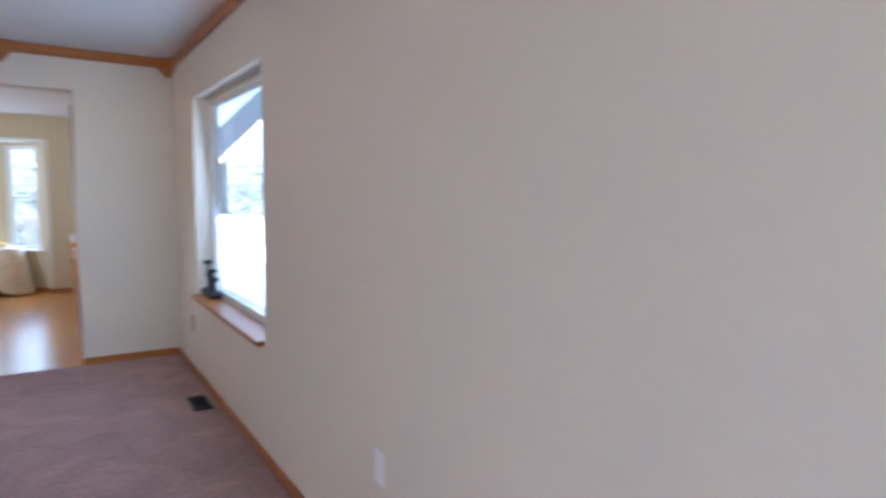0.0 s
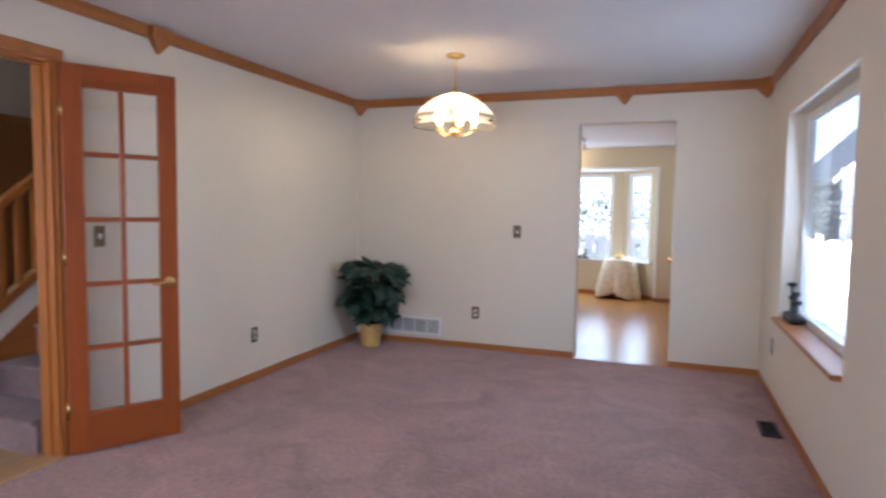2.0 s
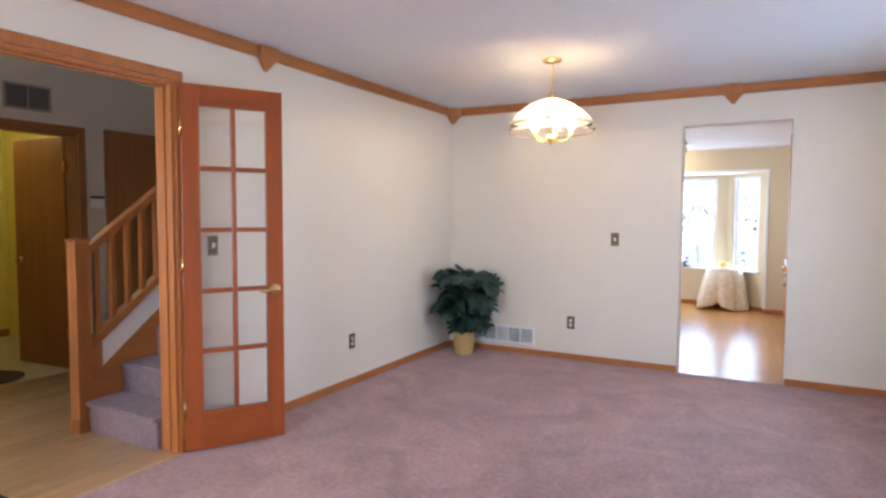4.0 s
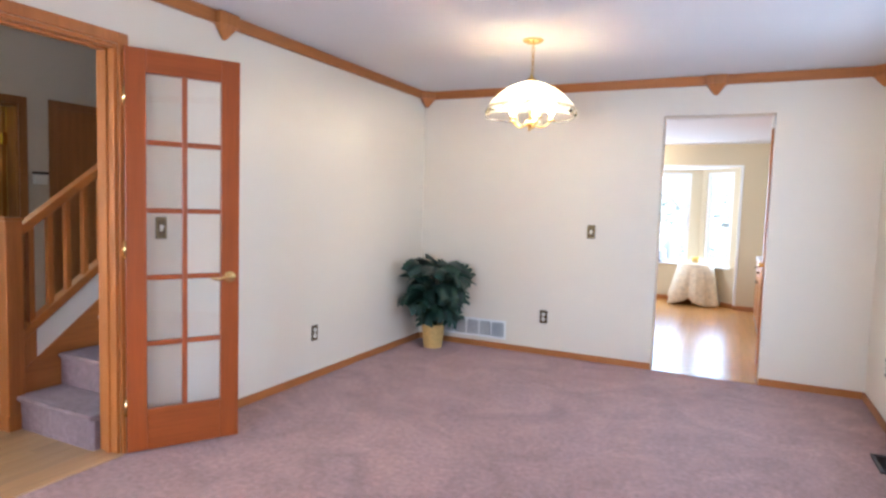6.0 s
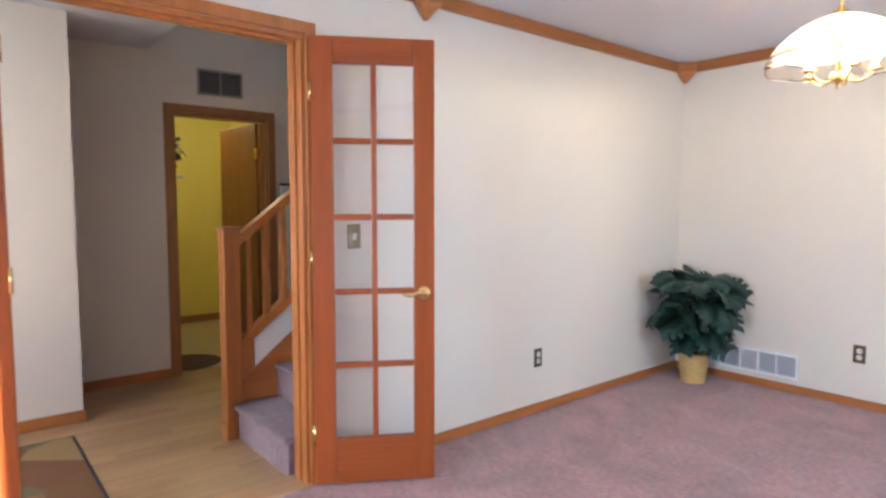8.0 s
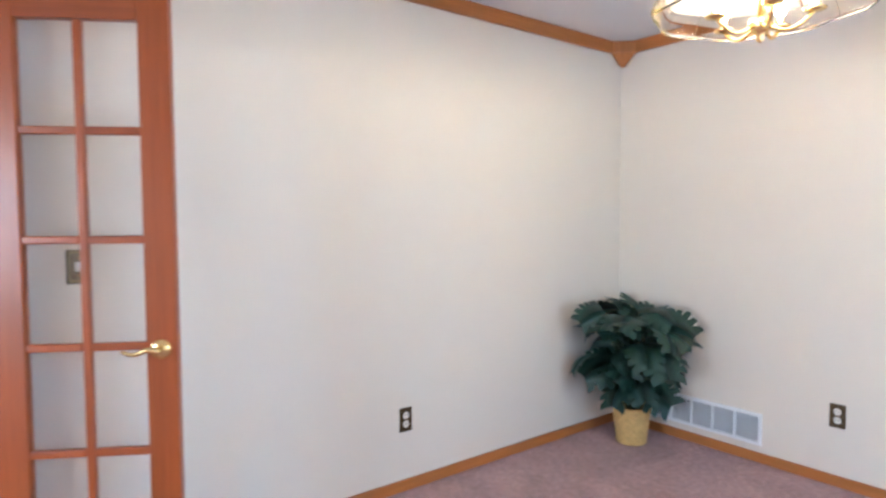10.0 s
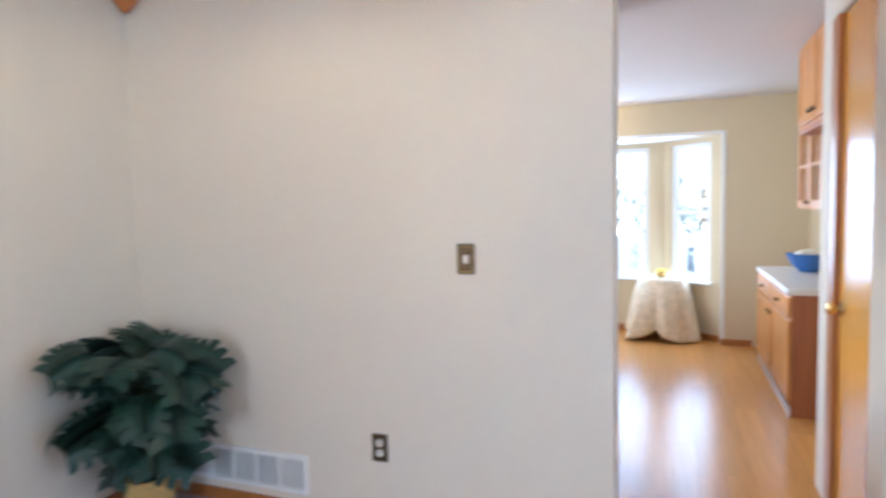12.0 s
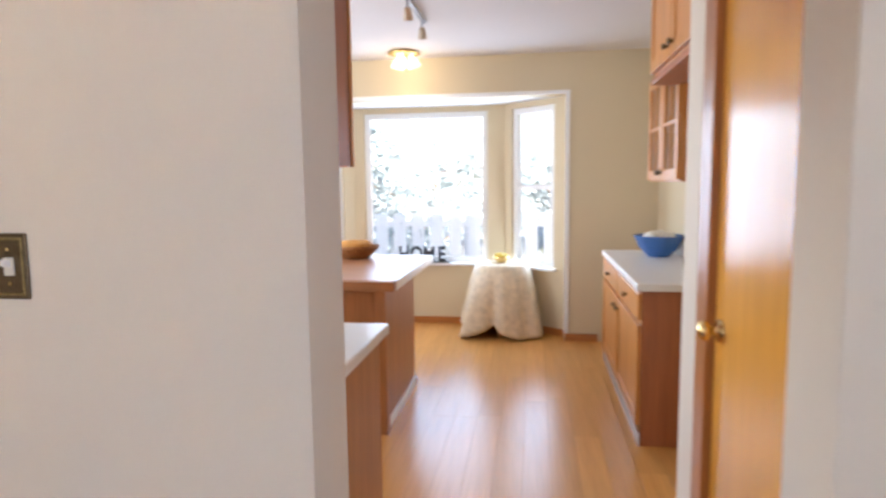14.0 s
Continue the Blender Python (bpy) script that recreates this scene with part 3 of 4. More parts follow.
        lathe(bm, [(0.0, -0.515), (0.026, -0.512), (0.03, -0.505), (0.014, -0.50), (0.013, -0.475), (0.0, -0.475)], 18, (prev[0], prev[1], 0))
        arm = part("arm", bm, BRASS, c, smooth=True)
        bm = bmesh.new()
        lathe(bm, [(0.0, -0.475), (0.012, -0.47), (0.02, -0.452), (0.019, -0.435), (0.009, -0.41), (0.0, -0.395)], 16, (prev[0], prev[1], 0))
        b = part("bulb", bm, BULB, arm, "glowing flame bulb", True)
        b.visible_shadow = False
    return c


chandelier(pose(1.52, -1.43, CEILING))


# ---- potted plant ----
def leaf_mesh(name, seed, fingers):
    """A broad heart-shaped leaf, cut into fingers from the rim; stem end at the origin, tip along x, length 1."""
    rnd = random.Random(seed)
    bm = bmesh.new()

    def at(u, v):
        return (u, v, 0.14 * math.sin(2.6 * u) - 0.22 * u * u - 0.30 * v * v)
    n = fingers * 2
    for side in (1, -1):
        rib = [bm.verts.new(at(i / n, 0)) for i in range(n + 1)]
        mids = []
        for i in range(n + 1):
            u = i / n
            w = 0.30 * math.sin(math.pi * (0.22 + 0.66 * u)) ** 0.7
            mids.append(bm.verts.new(at(u + 0.04 - 0.10 * (1 - u), side * w)))
        for i in range(n):
            bm.faces.new((rib[i], rib[i + 1], mids[i + 1], mids[i]))
        for k in range(fingers):
            a, b = mids[2 * k], mids[2 * k + 2]
            u = (k + 0.5) / fingers
            reach = 0.56 * math.sin(math.pi * (0.30 + 0.52 * u)) ** 0.8 * rnd.uniform(0.88, 1.08)
            lean = 0.14 * u - 0.14 * (1 - u)
            gap = rnd.uniform(0.09, 0.17)
            d = Vector((lean, side * reach, 0))
            prev = (a, mids[2 * k + 1], b)
            pa, pb = Vector(a.co), Vector(b.co)
            for f, pinch in ((0.45, gap), (0.85, gap * 1.5), (1.0, 0.26)):
                row = []
                for c in (0.0, 0.5, 1.0):
                    q = pa.lerp(pb, pinch / 2 + c * (1 - pinch))
                    grow = f * (1.0 if c != 0.5 else 1.06) * 0.72
                    row.append(bm.verts.new(at(q.x + d.x * grow, q.y + (d.y - q.y) * grow)))
                for m in range(2):
                    bm.faces.new((prev[m], prev[m + 1], row[m + 1], row[m]))
                prev = row
    bmesh.ops.remove_doubles(bm, verts=bm.verts, dist=1e-4)
    me = bpy.data.meshes.new(name)
    bm.to_mesh(me)
    bm.free()
    me.materials.append(LEAF)
    for p in me.polygons:
        p.use_smooth = True
    return me


LEAVES = [leaf_mesh("leaf", 3, 6), leaf_mesh("leaf", 5, 7), leaf_mesh("leaf", 8, 6)]


def add_leaves(parent, rnd, count, z0, z1, reach, size, limit=None):
    for i in range(count):
        u = (i + 0.5) / count
        a = i * 2.39996 + rnd.uniform(-0.3, 0.3)
        z = z0 + (z1 - z0) * u
        r = reach * (0.35 + 0.65 * math.sin(math.pi * (0.28 + 0.62 * (1 - u)))) * rnd.uniform(0.55, 1.0)
        x, y = r * math.cos(a), r * math.sin(a)
        if limit and not limit(x, y):
            x, y = 0.45 * x, 0.45 * y
        k = size * rnd.uniform(0.75, 1.2)
        ob = new("leaf", LEAVES[rnd.randrange(3)])
        ob.parent = parent
        tilt = rnd.uniform(-30, 38) + 30 * (0.42 - u)
        bx, by = x - 0.5 * k * math.cos(a), y - 0.5 * k * math.sin(a)
        ob.matrix_basis = pose(bx, by, z, 0, 0, math.degrees(a)) @ pose(0, 0, 0, rnd.uniform(-45, 45), tilt, 0) @ Matrix.Diagonal((0.86 * k, 1.08 * k, k, 1))
        stems = bmesh.new()
        rod(stems, (0.01 * math.cos(a), 0.01 * math.sin(a), max(0.12, z * 0.35)), (bx, by, z), 0.0035, 5)
        part("stem", stems, STEM, parent)


def basket_pot(parent, r0, r1, h):
    bm = bmesh.new()
    prof, rows = [], 12
    for i in range(rows * 4 + 1):
        u = i / (rows * 4)
        prof.append((r0 + (r1 - r0) * u, h * u))

    def weave(a, z):
        row = int(z / h * rows - 1e-6)
        return 1 + 0.035 * math.sin(14 * a + math.pi * (row % 2)) * abs(math.sin(math.pi * z / h * rows)) + 0.02 * abs(math.sin(math.pi * z / h * rows))
    lathe(bm, [(0.001, 0.0)] + prof + [(r1 + 0.006, h + 0.006), (r1 - 0.004, h + 0.01), (r1 - 0.012, h - 0.01), (0.0, h - 0.03)], 84, wave=weave)
    return part("basket", bm, WICKER, parent, "woven golden wicker basket", True)


plant = thing("potted_plant", pose(0.29, -0.27, 0), "dark green split leaf plant in a wicker basket", "plant")
basket_pot(plant, 0.082, 0.106, 0.21)
rnd = random.Random(11)
add_leaves(plant, rnd, 50, 0.34, 0.79, 0.36, 0.225, lambda x, y: x > -0.24 and y < 0.22)


# ---- grilles, outlets, switches ----
OLDGOLD = mat("worn_gold", (0.30, 0.22, 0.09), 0.4, 0.8, 0.7, 90, 220, 0.1)

def outlet(m, label):
    o = thing("wall_outlet", m, label, "outlet", "antique wall outlets")
    bpart("plate", [(-0.035, -0.006, -0.058, 0.035, 0, 0.058)], BRONZE, o, bevel=0.003)
    for z in (-0.021, 0.021):
        bm = bmesh.new()
        lathe(bm, [(0.0, 0.004), (0.0155, 0.004), (0.017, 0.0), (0.017, -0.002)], 20)
        bmesh.ops.transform(bm, matrix=pose(0, -0.006, z, 90, 0, 0), verts=bm.verts)
        r = part("receptacle", bm, IVORY, o)
        bpart("slot", [(-0.008, -0.0112, z - 0.002, -0.006, -0.0098, z + 0.009), (0.006, -0.0112, z - 0.002, 0.008, -0.0098, z + 0.009)], SLOT, r, bevel=0)
    bm = bmesh.new()
    rod(bm, (0, -0.0055, 0), (0, -0.008, 0), 0.003, 10)
    part("screw", bm, BRASS, o)
    return o


def switch(m, label):
    o = thing("light_switch", m, label, "switch", "antique light switches")
    bpart("plate", [(-0.035, -0.006, -0.058, 0.035, 0, 0.058)], BRONZE, o, bevel=0.003)
    bpart("border", [(-0.029, -0.0085, 0.046, 0.029, -0.0055, 0.051), (-0.029, -0.0085, -0.051, 0.029, -0.0055, -0.046), (-0.029, -0.0085, -0.046, -0.025, -0.0055, 0.046), (0.025, -0.0085, -0.046, 0.029, -0.0055, 0.046)], OLDGOLD, o, bevel=0.001)
    bpart("toggle_base", [(-0.010, -0.008, -0.016, 0.010, -0.0055, 0.016)], IVORY, o, bevel=0.001)
    bm = bmesh.new()
    box(bm, -0.005, -0.022, -0.004, 0.005, -0.007, 0.008, 0.002, pose(0, 0, 0, -18, 0, 0))
    part("toggle", bm, WHITE, o, "white toggle")
    for z in (-0.03, 0.03):
        bm = bmesh.new()
        rod(bm, (0, -0.0055, z), (0, -0.008, z), 0.003, 10)
        part("screw", bm, BRASS, o)
    return o


outlet(pose(0.0, -1.66, 0.345, 0, 0, 90), "antique brass outlet low on the cream wall")
outlet(pose(1.258, 0.0, 0.345), "antique brass outlet low on the cream wall")
outlet(pose(XR, -0.60, 0.375, 0, 0, -90), "antique brass outlet below the picture window")
switch(pose(1.645, 0.0, 1.125), "antique brass switch plate with white toggle")
switch(pose(0.0, -2.985, 1.15, 0, 0, 90), "antique brass switch plate behind the glass door")
blank = thing("wall_plate", pose(XR, -3.64, 0.47, 0, 0, -90), "small blank white plate on the cream wall", "wall plate")
bpart("plate", [(-0.035, -0.005, -0.058, 0.035, 0, 0.058)], WHITE, blank)
for z in (-0.03, 0.03):
    bpart("screw", [(-0.003, -0.007, z - 0.003, 0.003, -0.004, z + 0.003)], WHITE, blank, bevel=0.001)


def grille(m, w, h, cols, slats, material, name, label):
    g = thing(name, m, label, "vent")
    e = 0.018
    # dark sheet painted as the shade behind the slats
    bpart("shade_backing", [(-w / 2 + 0.004, -0.003, -h / 2 + 0.004, w / 2 - 0.004, -0.001, h / 2 - 0.004)], VENTSHADE, g, bevel=0)
    bpart("frame", [(-w / 2, -0.012, h / 2 - e, w / 2, 0, h / 2), (-w / 2, -0.012, -h / 2, w / 2, 0, -h / 2 + e), (-w / 2, -0.012, -h / 2 + e, -w / 2 + e, 0, h / 2 - e), (w / 2 - e, -0.012, -h / 2 + e, w / 2, 0, h / 2 - e)], material, g, bevel=0.002)
    for i in range(1, cols):
        x = -w / 2 + e + (w - 2 * e) * i / cols
        bpart("divider", [(x - 0.006, -0.0125, -h / 2 + e, x + 0.006, -0.002, h / 2 - e)], material, g, bevel=0.001)
    for i in range(slats):
        z = -h / 2 + e + (h - 2 * e) * (i + 0.5) / slats
        bm = bmesh.new()
        box(bm, -w / 2 + e, -0.0045, -0.0006, w / 2 - e, 0.0045, 0.0006, 0, pose(0, -0.0075, z, 30, 0, 0))
        part("slat", bm, material, g)
    return g


grille(pose(0.575, 0.0, 0.178), 0.665, 0.172, 5, 11, WHITE, "wall_vent", "white louvred wall vent above the baseboard")
floor_vent = grille(pose(3.565, -1.35, 0.0, -90, 0, 90), 0.27, 0.11, 1, 9, BLACK, "floor_vent", "dark metal register set in the carpet")

# small dark candle holder on the picture window's sill
orn = thing("window_ornament", pose(3.735, -0.97, WIN[2] + 0.008), "black iron ornament on the oak sill", "ornament")
bm = bmesh.new()
box(bm, -0.045, -0.14, 0, 0.045, 0.14, 0.05, 0.018)
part("base", bm, BLACK, orn)
for y, h in ((-0.10, 0.12), (-0.04, 0.17), (0.03, 0.14), (0.09, 0.22)):
    bm = bmesh.new()
    rod(bm, (0, y, 0.03), (0, y + 0.01, h), 0.009, 10)
    lathe(bm, [(0.0, h - 0.01), (0.026, h), (0.03, h + 0.02), (0.024, h + 0.024), (0.0, h + 0.012)], 14, (0, y + 0.01, 0))
    part("candle_cup", bm, BLACK, orn)

# ---- hall things ----
def staircase():
    """Carpeted steps up along the dining room wall, with rail, newel and knee panel on the open side."""
    st = thing("staircase", pose(-0.125, -3.28, 0), "mauve carpeted stairs with oak balustrade", "staircase")
    R, G, W = 0.19, 0.245, 0.665
    for i in range(12):
        bm = bmesh.new()
        box(bm, -W, G * i, R * i if i else -0.01, 0, G * (i + 1) + 0.02, R * (i + 1) - 0.028)
        box(bm, -W, G * i - 0.022, R * (i + 1) - 0.03, 0, G * (i + 1) + 0.02, R * (i + 1), 0.012)
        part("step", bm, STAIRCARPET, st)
    k = R / G

    def slanted(x0, x1, y0, y1, lo, hi, material, name):
        """A board that follows the pitch; lo and hi: heights above the nosing line."""
        bm = bmesh.new()
        vs = [bm.verts.new((x, y, max(0.0, R + k * y + d))) for x in (x0, x1) for y, d in ((y0, lo), (y1, lo), (y1, hi), (y0, hi))]
        bm.faces.new(vs[:4]), bm.faces.new(vs[4:][::-1])
        for i in range(4):
            bm.faces.new((vs[i], vs[(i + 1) % 4], vs[4 + (i + 1) % 4], vs[4 + i]))
        bmesh.ops.bevel(bm, geom=list(bm.edges), offset=0.003, segments=1, affect="EDGES")
        return part(name, bm, material, st)
    slanted(-W - 0.03, -W, 0.03, 2.6, -0.30, 0.10, OAK[1], "skirt_board")
    slanted(-W - 0.025, -W - 0.005, 0.115, 2.6, 0.10, 0.27, WHITE, "knee_panel")
    slanted(-W - 0.03, -W - 0.001, 0.03, 0.113, 0.10, 0.27, OAK[2], "panel_end")
    slanted(-W - 0.05, -W + 0.02, 0.03, 2.6, 0.275, 0.335, OAK[1], "shoe_rail")
    slanted(-W - 0.05, -W + 0.018, 0.03, 2.6, 0.86, 0.92, OAK[1], "handrail")
    y = 0.09
    while y < 2.4:
        bm = bmesh.new()
        z = R + k * y
        box(bm, -W - 0.032, y - 0.016, z + 0.32, -W + 0.002, y + 0.016, z + 0.875, 0.003)
        part("baluster", bm, OAK[2], st)
        y += 0.105
    bm = bmesh.new()
    box(bm, -W - 0.06, -0.06, -0.01, -W + 0.03, 0.03, 1.16, 0.005)
    box(bm, -W - 0.066, -0.066, 1.16, -W + 0.036, 0.036, 1.18, 0.006)
    box(bm, -W - 0.066, -0.066, -0.01, -W + 0.036, 0.036, 0.09, 0.006)
    part("newel_post", bm, OAK[2], st)
    return st


staircase()
solid("stair_wall_above", [(-0.124, -3.2, 0.0, -0.1215, 0.0, 4.6)], HALL_PAINT, "grey white stairwell face of the dining room wall")

# open door into the powder room
pd = thing("powder_room_door", pose(XH - 0.115, -2.465, 0.006, 0, 0, 185), "open flat brown hall door", "door")
bpart("door_slab", [(0.0, -0.0175, 0.0, 0.66, 0.0175, 1.965)], wood("flush_door_wood", (0.30, 0.12, 0.025), 2, 0.4), pd)
for s in (1, -1):
    bm = bmesh.new()
    lathe(bm, [(0.0, 0.055), (0.02, 0.053), (0.026, 0.042), (0.024, 0.034), (0.011, 0.026), (0.011, 0.006), (0.03, 0.005), (0.03, 0.0)], 22)
    bmesh.ops.transform(bm, matrix=pose(0.60, s * 0.0175, 0.92, -90 * s, 0, 0), verts=bm.verts)
    part("knob", bm, BRASS, pd, "brass knob", True)
for z in (0.3, 1.72):
    bpart("hinge", [(-0.012, -0.02, z - 0.045, 0.012, 0.02, z + 0.045)], BRASS, pd, "brass hinge", bevel=0.001)

# closed door further along the hall
cd = thing("closet_door", pose(XH, -1.72, 0), "closed dark brown flush hall door", "door")
bpart("door_slab", [(0.0, -0.42, 0.006, 0.012, 0.36, 2.0)], DARKDOOR, cd)
bpart("casing", [(0.0, -0.48, 0, 0.02, -0.42, 2.06), (0.0, 0.36, 0, 0.02, 0.42, 2.06), (0.0, -0.42, 2.0, 0.02, 0.36, 2.06)], DARKDOOR, cd)
grille(pose(XH, -2.80, 2.235, 0, 0, 90), 0.35, 0.20, 2, 11, mat("beige_metal", (0.42, 0.38, 0.33), 0.5, 0, 0.04), "return_vent", "beige louvred return vent above the door")
th = thing("thermostat", pose(XH, -2.275, 1.44, 0, 0, 90), "small white wall thermostat with dark top", "thermostat")
bpart("body", [(-0.05, -0.03, -0.06, 0.05, 0, 0.02)], WHITE, th)
bpart("display", [(-0.055, -0.034, 0.02, 0.055, 0, 0.04)], SLOT, th)

# entrance mat with broad dull patches of colour
mm = mat("mat_weave", (0.16, 0.13, 0.06), 0.95, 0, 0.6, 5, 240, 0.6, spec=0.1)
nt = mm.node_tree
ramp, vor, tc = nt.nodes.new("ShaderNodeValToRGB"), nt.nodes.new("ShaderNodeTexVoronoi"), nt.nodes.new("ShaderNodeTexCoord")
vor.inputs["Scale"].default_value = 3.2
stops = [(0.0, (0.28, 0.05, 0.06, 1)), (0.35, (0.18, 0.10, 0.05, 1)), (0.6, (0.28, 0.20, 0.09, 1)), (0.85, (0.07, 0.08, 0.05, 1))]
ramp.color_ramp.interpolation = "EASE"
for i, (p, c) in enumerate(stops):
    e = ramp.color_ramp.elements[i] if i < 2 else ramp.color_ramp.elements.new(p)
    e.position, e.color = p, c
sep = nt.nodes.new("ShaderNodeSeparateColor")
nt.links.new(tc.outputs["Object"], vor.inputs["Vector"])
nt.links.new(vor.outputs["Color"], sep.inputs[0])
nt.links.new(sep.outputs[0], ramp.inputs[0])
nt.links.new(ramp.outputs[0], nt.nodes["Principled BSDF"].inputs["Base Color"])
dm = thing("door_mat", pose(-0.74, -4.42, 0), "flat multicoloured woven mat on the hall floor", "mat")
bpart("weave", [(-0.62, -0.42, 0.0, 0.62, 0.42, 0.009)], mm, dm, bevel=0.004)
bpart("border", [(-0.635, -0.435, 0.0, 0.635, -0.42, 0.007), (-0.635, 0.42, 0.0, 0.635, 0.435, 0.007), (-0.635, -0.42, 0.0, -0.62, 0.42, 0.007), (0.62, -0.42, 0.0, 0.635, 0.42, 0.007)], SLOT, dm, bevel=0.002)

# powder room: rug, register, plant on a shelf
rg = thing("bath_rug", pose(-2.62, -3.0, 0.002), "small brown rug by the powder room door", "rug")
bm = bmesh.new()
lathe(bm, [(0.0, 0.014), (0.24, 0.014), (0.26, 0.008), (0.262, 0.0)], 40)
part("pile", bm, mat("brown_rug", (0.11, 0.07, 0.04), 1, 0, 0.3, 12, 200, 0.6), rg)
grille(pose(-2.98, -2.35, 0.002, -90, 0, 20), 0.26, 0.11, 1, 8, BLACK, "floor_vent", "dark metal register in the tiled floor")
sh = thing("wall_shelf", pose(-2.85, -3.12, 1.525), "small white shelf holding a trailing plant", "shelf")
bpart("board", [(-0.2, -0.14, 0, 0.2, 0.15, 0.018)], WHITE, sh)
bpart("bracket", [(-0.01, -0.14, -0.10, 0.01, 0.02, 0.0)], WHITE, sh)
fern = thing("shelf_plant", pose(-2.85, -3.08, 1.543), "bushy dark green plant on the shelf", "plant")
bm = bmesh.new()
lathe(bm, [(0.0, 0), (0.05, 0), (0.065, 0.08), (0.06, 0.085), (0.0, 0.07)], 24)
part("pot", bm, BRONZE, fern, smooth=True)
add_leaves(fern, random.Random(4), 34, 0.06, 0.30, 0.16, 0.10)


# ---- kitchen things ----
CZ = 0.79           # worktop height


def knob(parent, x, y, z):
    bm = bmesh.new()
    lathe(bm, [(0.0, 0.026), (0.012, 0.024), (0.015, 0.017), (0.008, 0.011), (0.006, 0.0)], 14)
    bmesh.ops.transform(bm, matrix=pose(x, y, z, 0, -90, 0), verts=bm.verts)
    part("knob", bm, BRONZE, parent, "dark bronze knob", True)


def cab_door(parent, x, y0, y1, z0, z1, glazed=False):
    """A framed door that faces -x at the plane x."""
    f = 0.055
    d = bpart("door", [(x - 0.02, y0, z0, x, y0 + f, z1), (x - 0.02, y1 - f, z0, x, y1, z1), (x - 0.02, y0 + f, z1 - f, x, y1 - f, z1), (x - 0.02, y0 + f, z0, x, y1 - f, z0 + f)], CAB[2], parent, bevel=0.003)
    if glazed:
        g = bpart("pane", [(x - 0.011, y0 + f, z0 + f, x - 0.008, y1 - f, z1 - f)], DOORGLASS, d, bevel=0)
        g.visible_shadow = False
        ym, zm = (y0 + y1) / 2, (z0 + z1) / 2
        bpart("muntin", [(x - 0.018, ym - 0.008, z0 + f, x - 0.002, ym + 0.008, z1 - f), (x - 0.0175, y0 + f, zm - 0.008, x - 0.0025, y1 - f, zm + 0.008)], CAB[2], d)
    else:
        bpart("door_panel", [(x - 0.014, y0 + f - 0.002, z0 + f - 0.002, x - 0.002, y1 - f + 0.002, z1 - f + 0.002)], CAB[2], d)
    return d


def base_cabinet(m, length, label):
    c = thing("base_cabinet", m, label, "cabinet")
    top = CZ - 0.036
    bpart("body", [(0.0, 0.018, 0.09, 0.43, length, top)], CAB[2], c)
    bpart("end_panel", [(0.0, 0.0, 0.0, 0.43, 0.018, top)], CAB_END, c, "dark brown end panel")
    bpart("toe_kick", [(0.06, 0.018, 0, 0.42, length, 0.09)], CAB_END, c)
    bpart("base_trim", [(-0.008, -0.002, 0.0, 0.0, length, 0.055)], mat("pale_trim", (0.5, 0.42, 0.36), 0.4), c, "pale base trim")
    half = length / 2
    for i in range(2):
        a, b = half * i + 0.012, half * (i + 1) - 0.012
        w = bpart("drawer_front", [(-0.02, a, top - 0.145, 0, b, top - 0.015)], CAB[1], c, bevel=0.006)
        knob(w, -0.02, (a + b) / 2, top - 0.08)
        d = cab_door(c, 0.0, a, b, 0.10, top - 0.165)
        knob(d, -0.02, b - 0.05 if i == 0 else a + 0.05, top - 0.22)
    return c


base_cabinet(pose(3.05, 1.96, 0), 1.46, "honey oak base cabinet with a dark end")
wt = thing("worktop", pose(3.27, 2.68, CZ - 0.036), "white laminate worktop on the oak cabinet", "worktop")
bpart("slab", [(-0.25, -0.74, 0, 0.22, 0.75, 0.036)], LAMINATE, wt, bevel=0.006)
bpart("backsplash", [(0.2, -0.74, 0.036, 0.22, 0.75, 0.11)], LAMINATE, wt)

uc = thing("wall_cabinet", pose(3.12, 1.30, 1.755), "honey oak wall cabinet near the ceiling", "cabinet")
hh = KCEIL - 1.755
bpart("body", [(0.0, 0.0, 0.0, 0.37, 0.90, hh)], CAB[2], uc)
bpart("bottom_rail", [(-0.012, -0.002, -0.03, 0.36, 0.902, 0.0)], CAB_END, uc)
for a, b, ky in ((0.01, 0.445, 0.40), (0.455, 0.89, 0.50)):
    d = cab_door(uc, 0.0, a, b, 0.02, hh - 0.02)
    knob(d, -0.02, ky, 0.07)
gc = thing("glass_cabinet", pose(3.25, 2.16, 1.26), "honey oak wall cabinet with glazed doors", "cabinet")
bpart("body", [(0.22, 0.0, 0.0, 0.24, 0.78, 0.60), (0.0, 0.0, 0.58, 0.22, 0.78, 0.60), (0.0, 0.0, 0.0, 0.22, 0.78, 0.02), (0.0, 0.0, 0.02, 0.22, 0.02, 0.58), (0.0, 0.76, 0.02, 0.22, 0.78, 0.58)], CAB[2], gc)
bpart("shelf", [(0.01, 0.02, 0.29, 0.22, 0.76, 0.305)], CAB[1], gc)
for a, b, ky in ((0.005, 0.385, 0.36), (0.395, 0.775, 0.42)):
    d = cab_door(gc, 0.0, a, b, 0.01, 0.59, True)
    knob(d, -0.02, ky, 0.05)

bowl = thing("bowl", pose(3.33, 3.05, CZ), "blue glazed bowl with pale fruit on the worktop", "bowl")
bm = bmesh.new()
lathe(bm, [(0.0, 0.006), (0.06, 0.004), (0.065, 0.0), (0.07, 0.008), (0.12, 0.055), (0.155, 0.13), (0.16, 0.135), (0.152, 0.135), (0.115, 0.06), (0.06, 0.02), (0.0, 0.016)], 48)
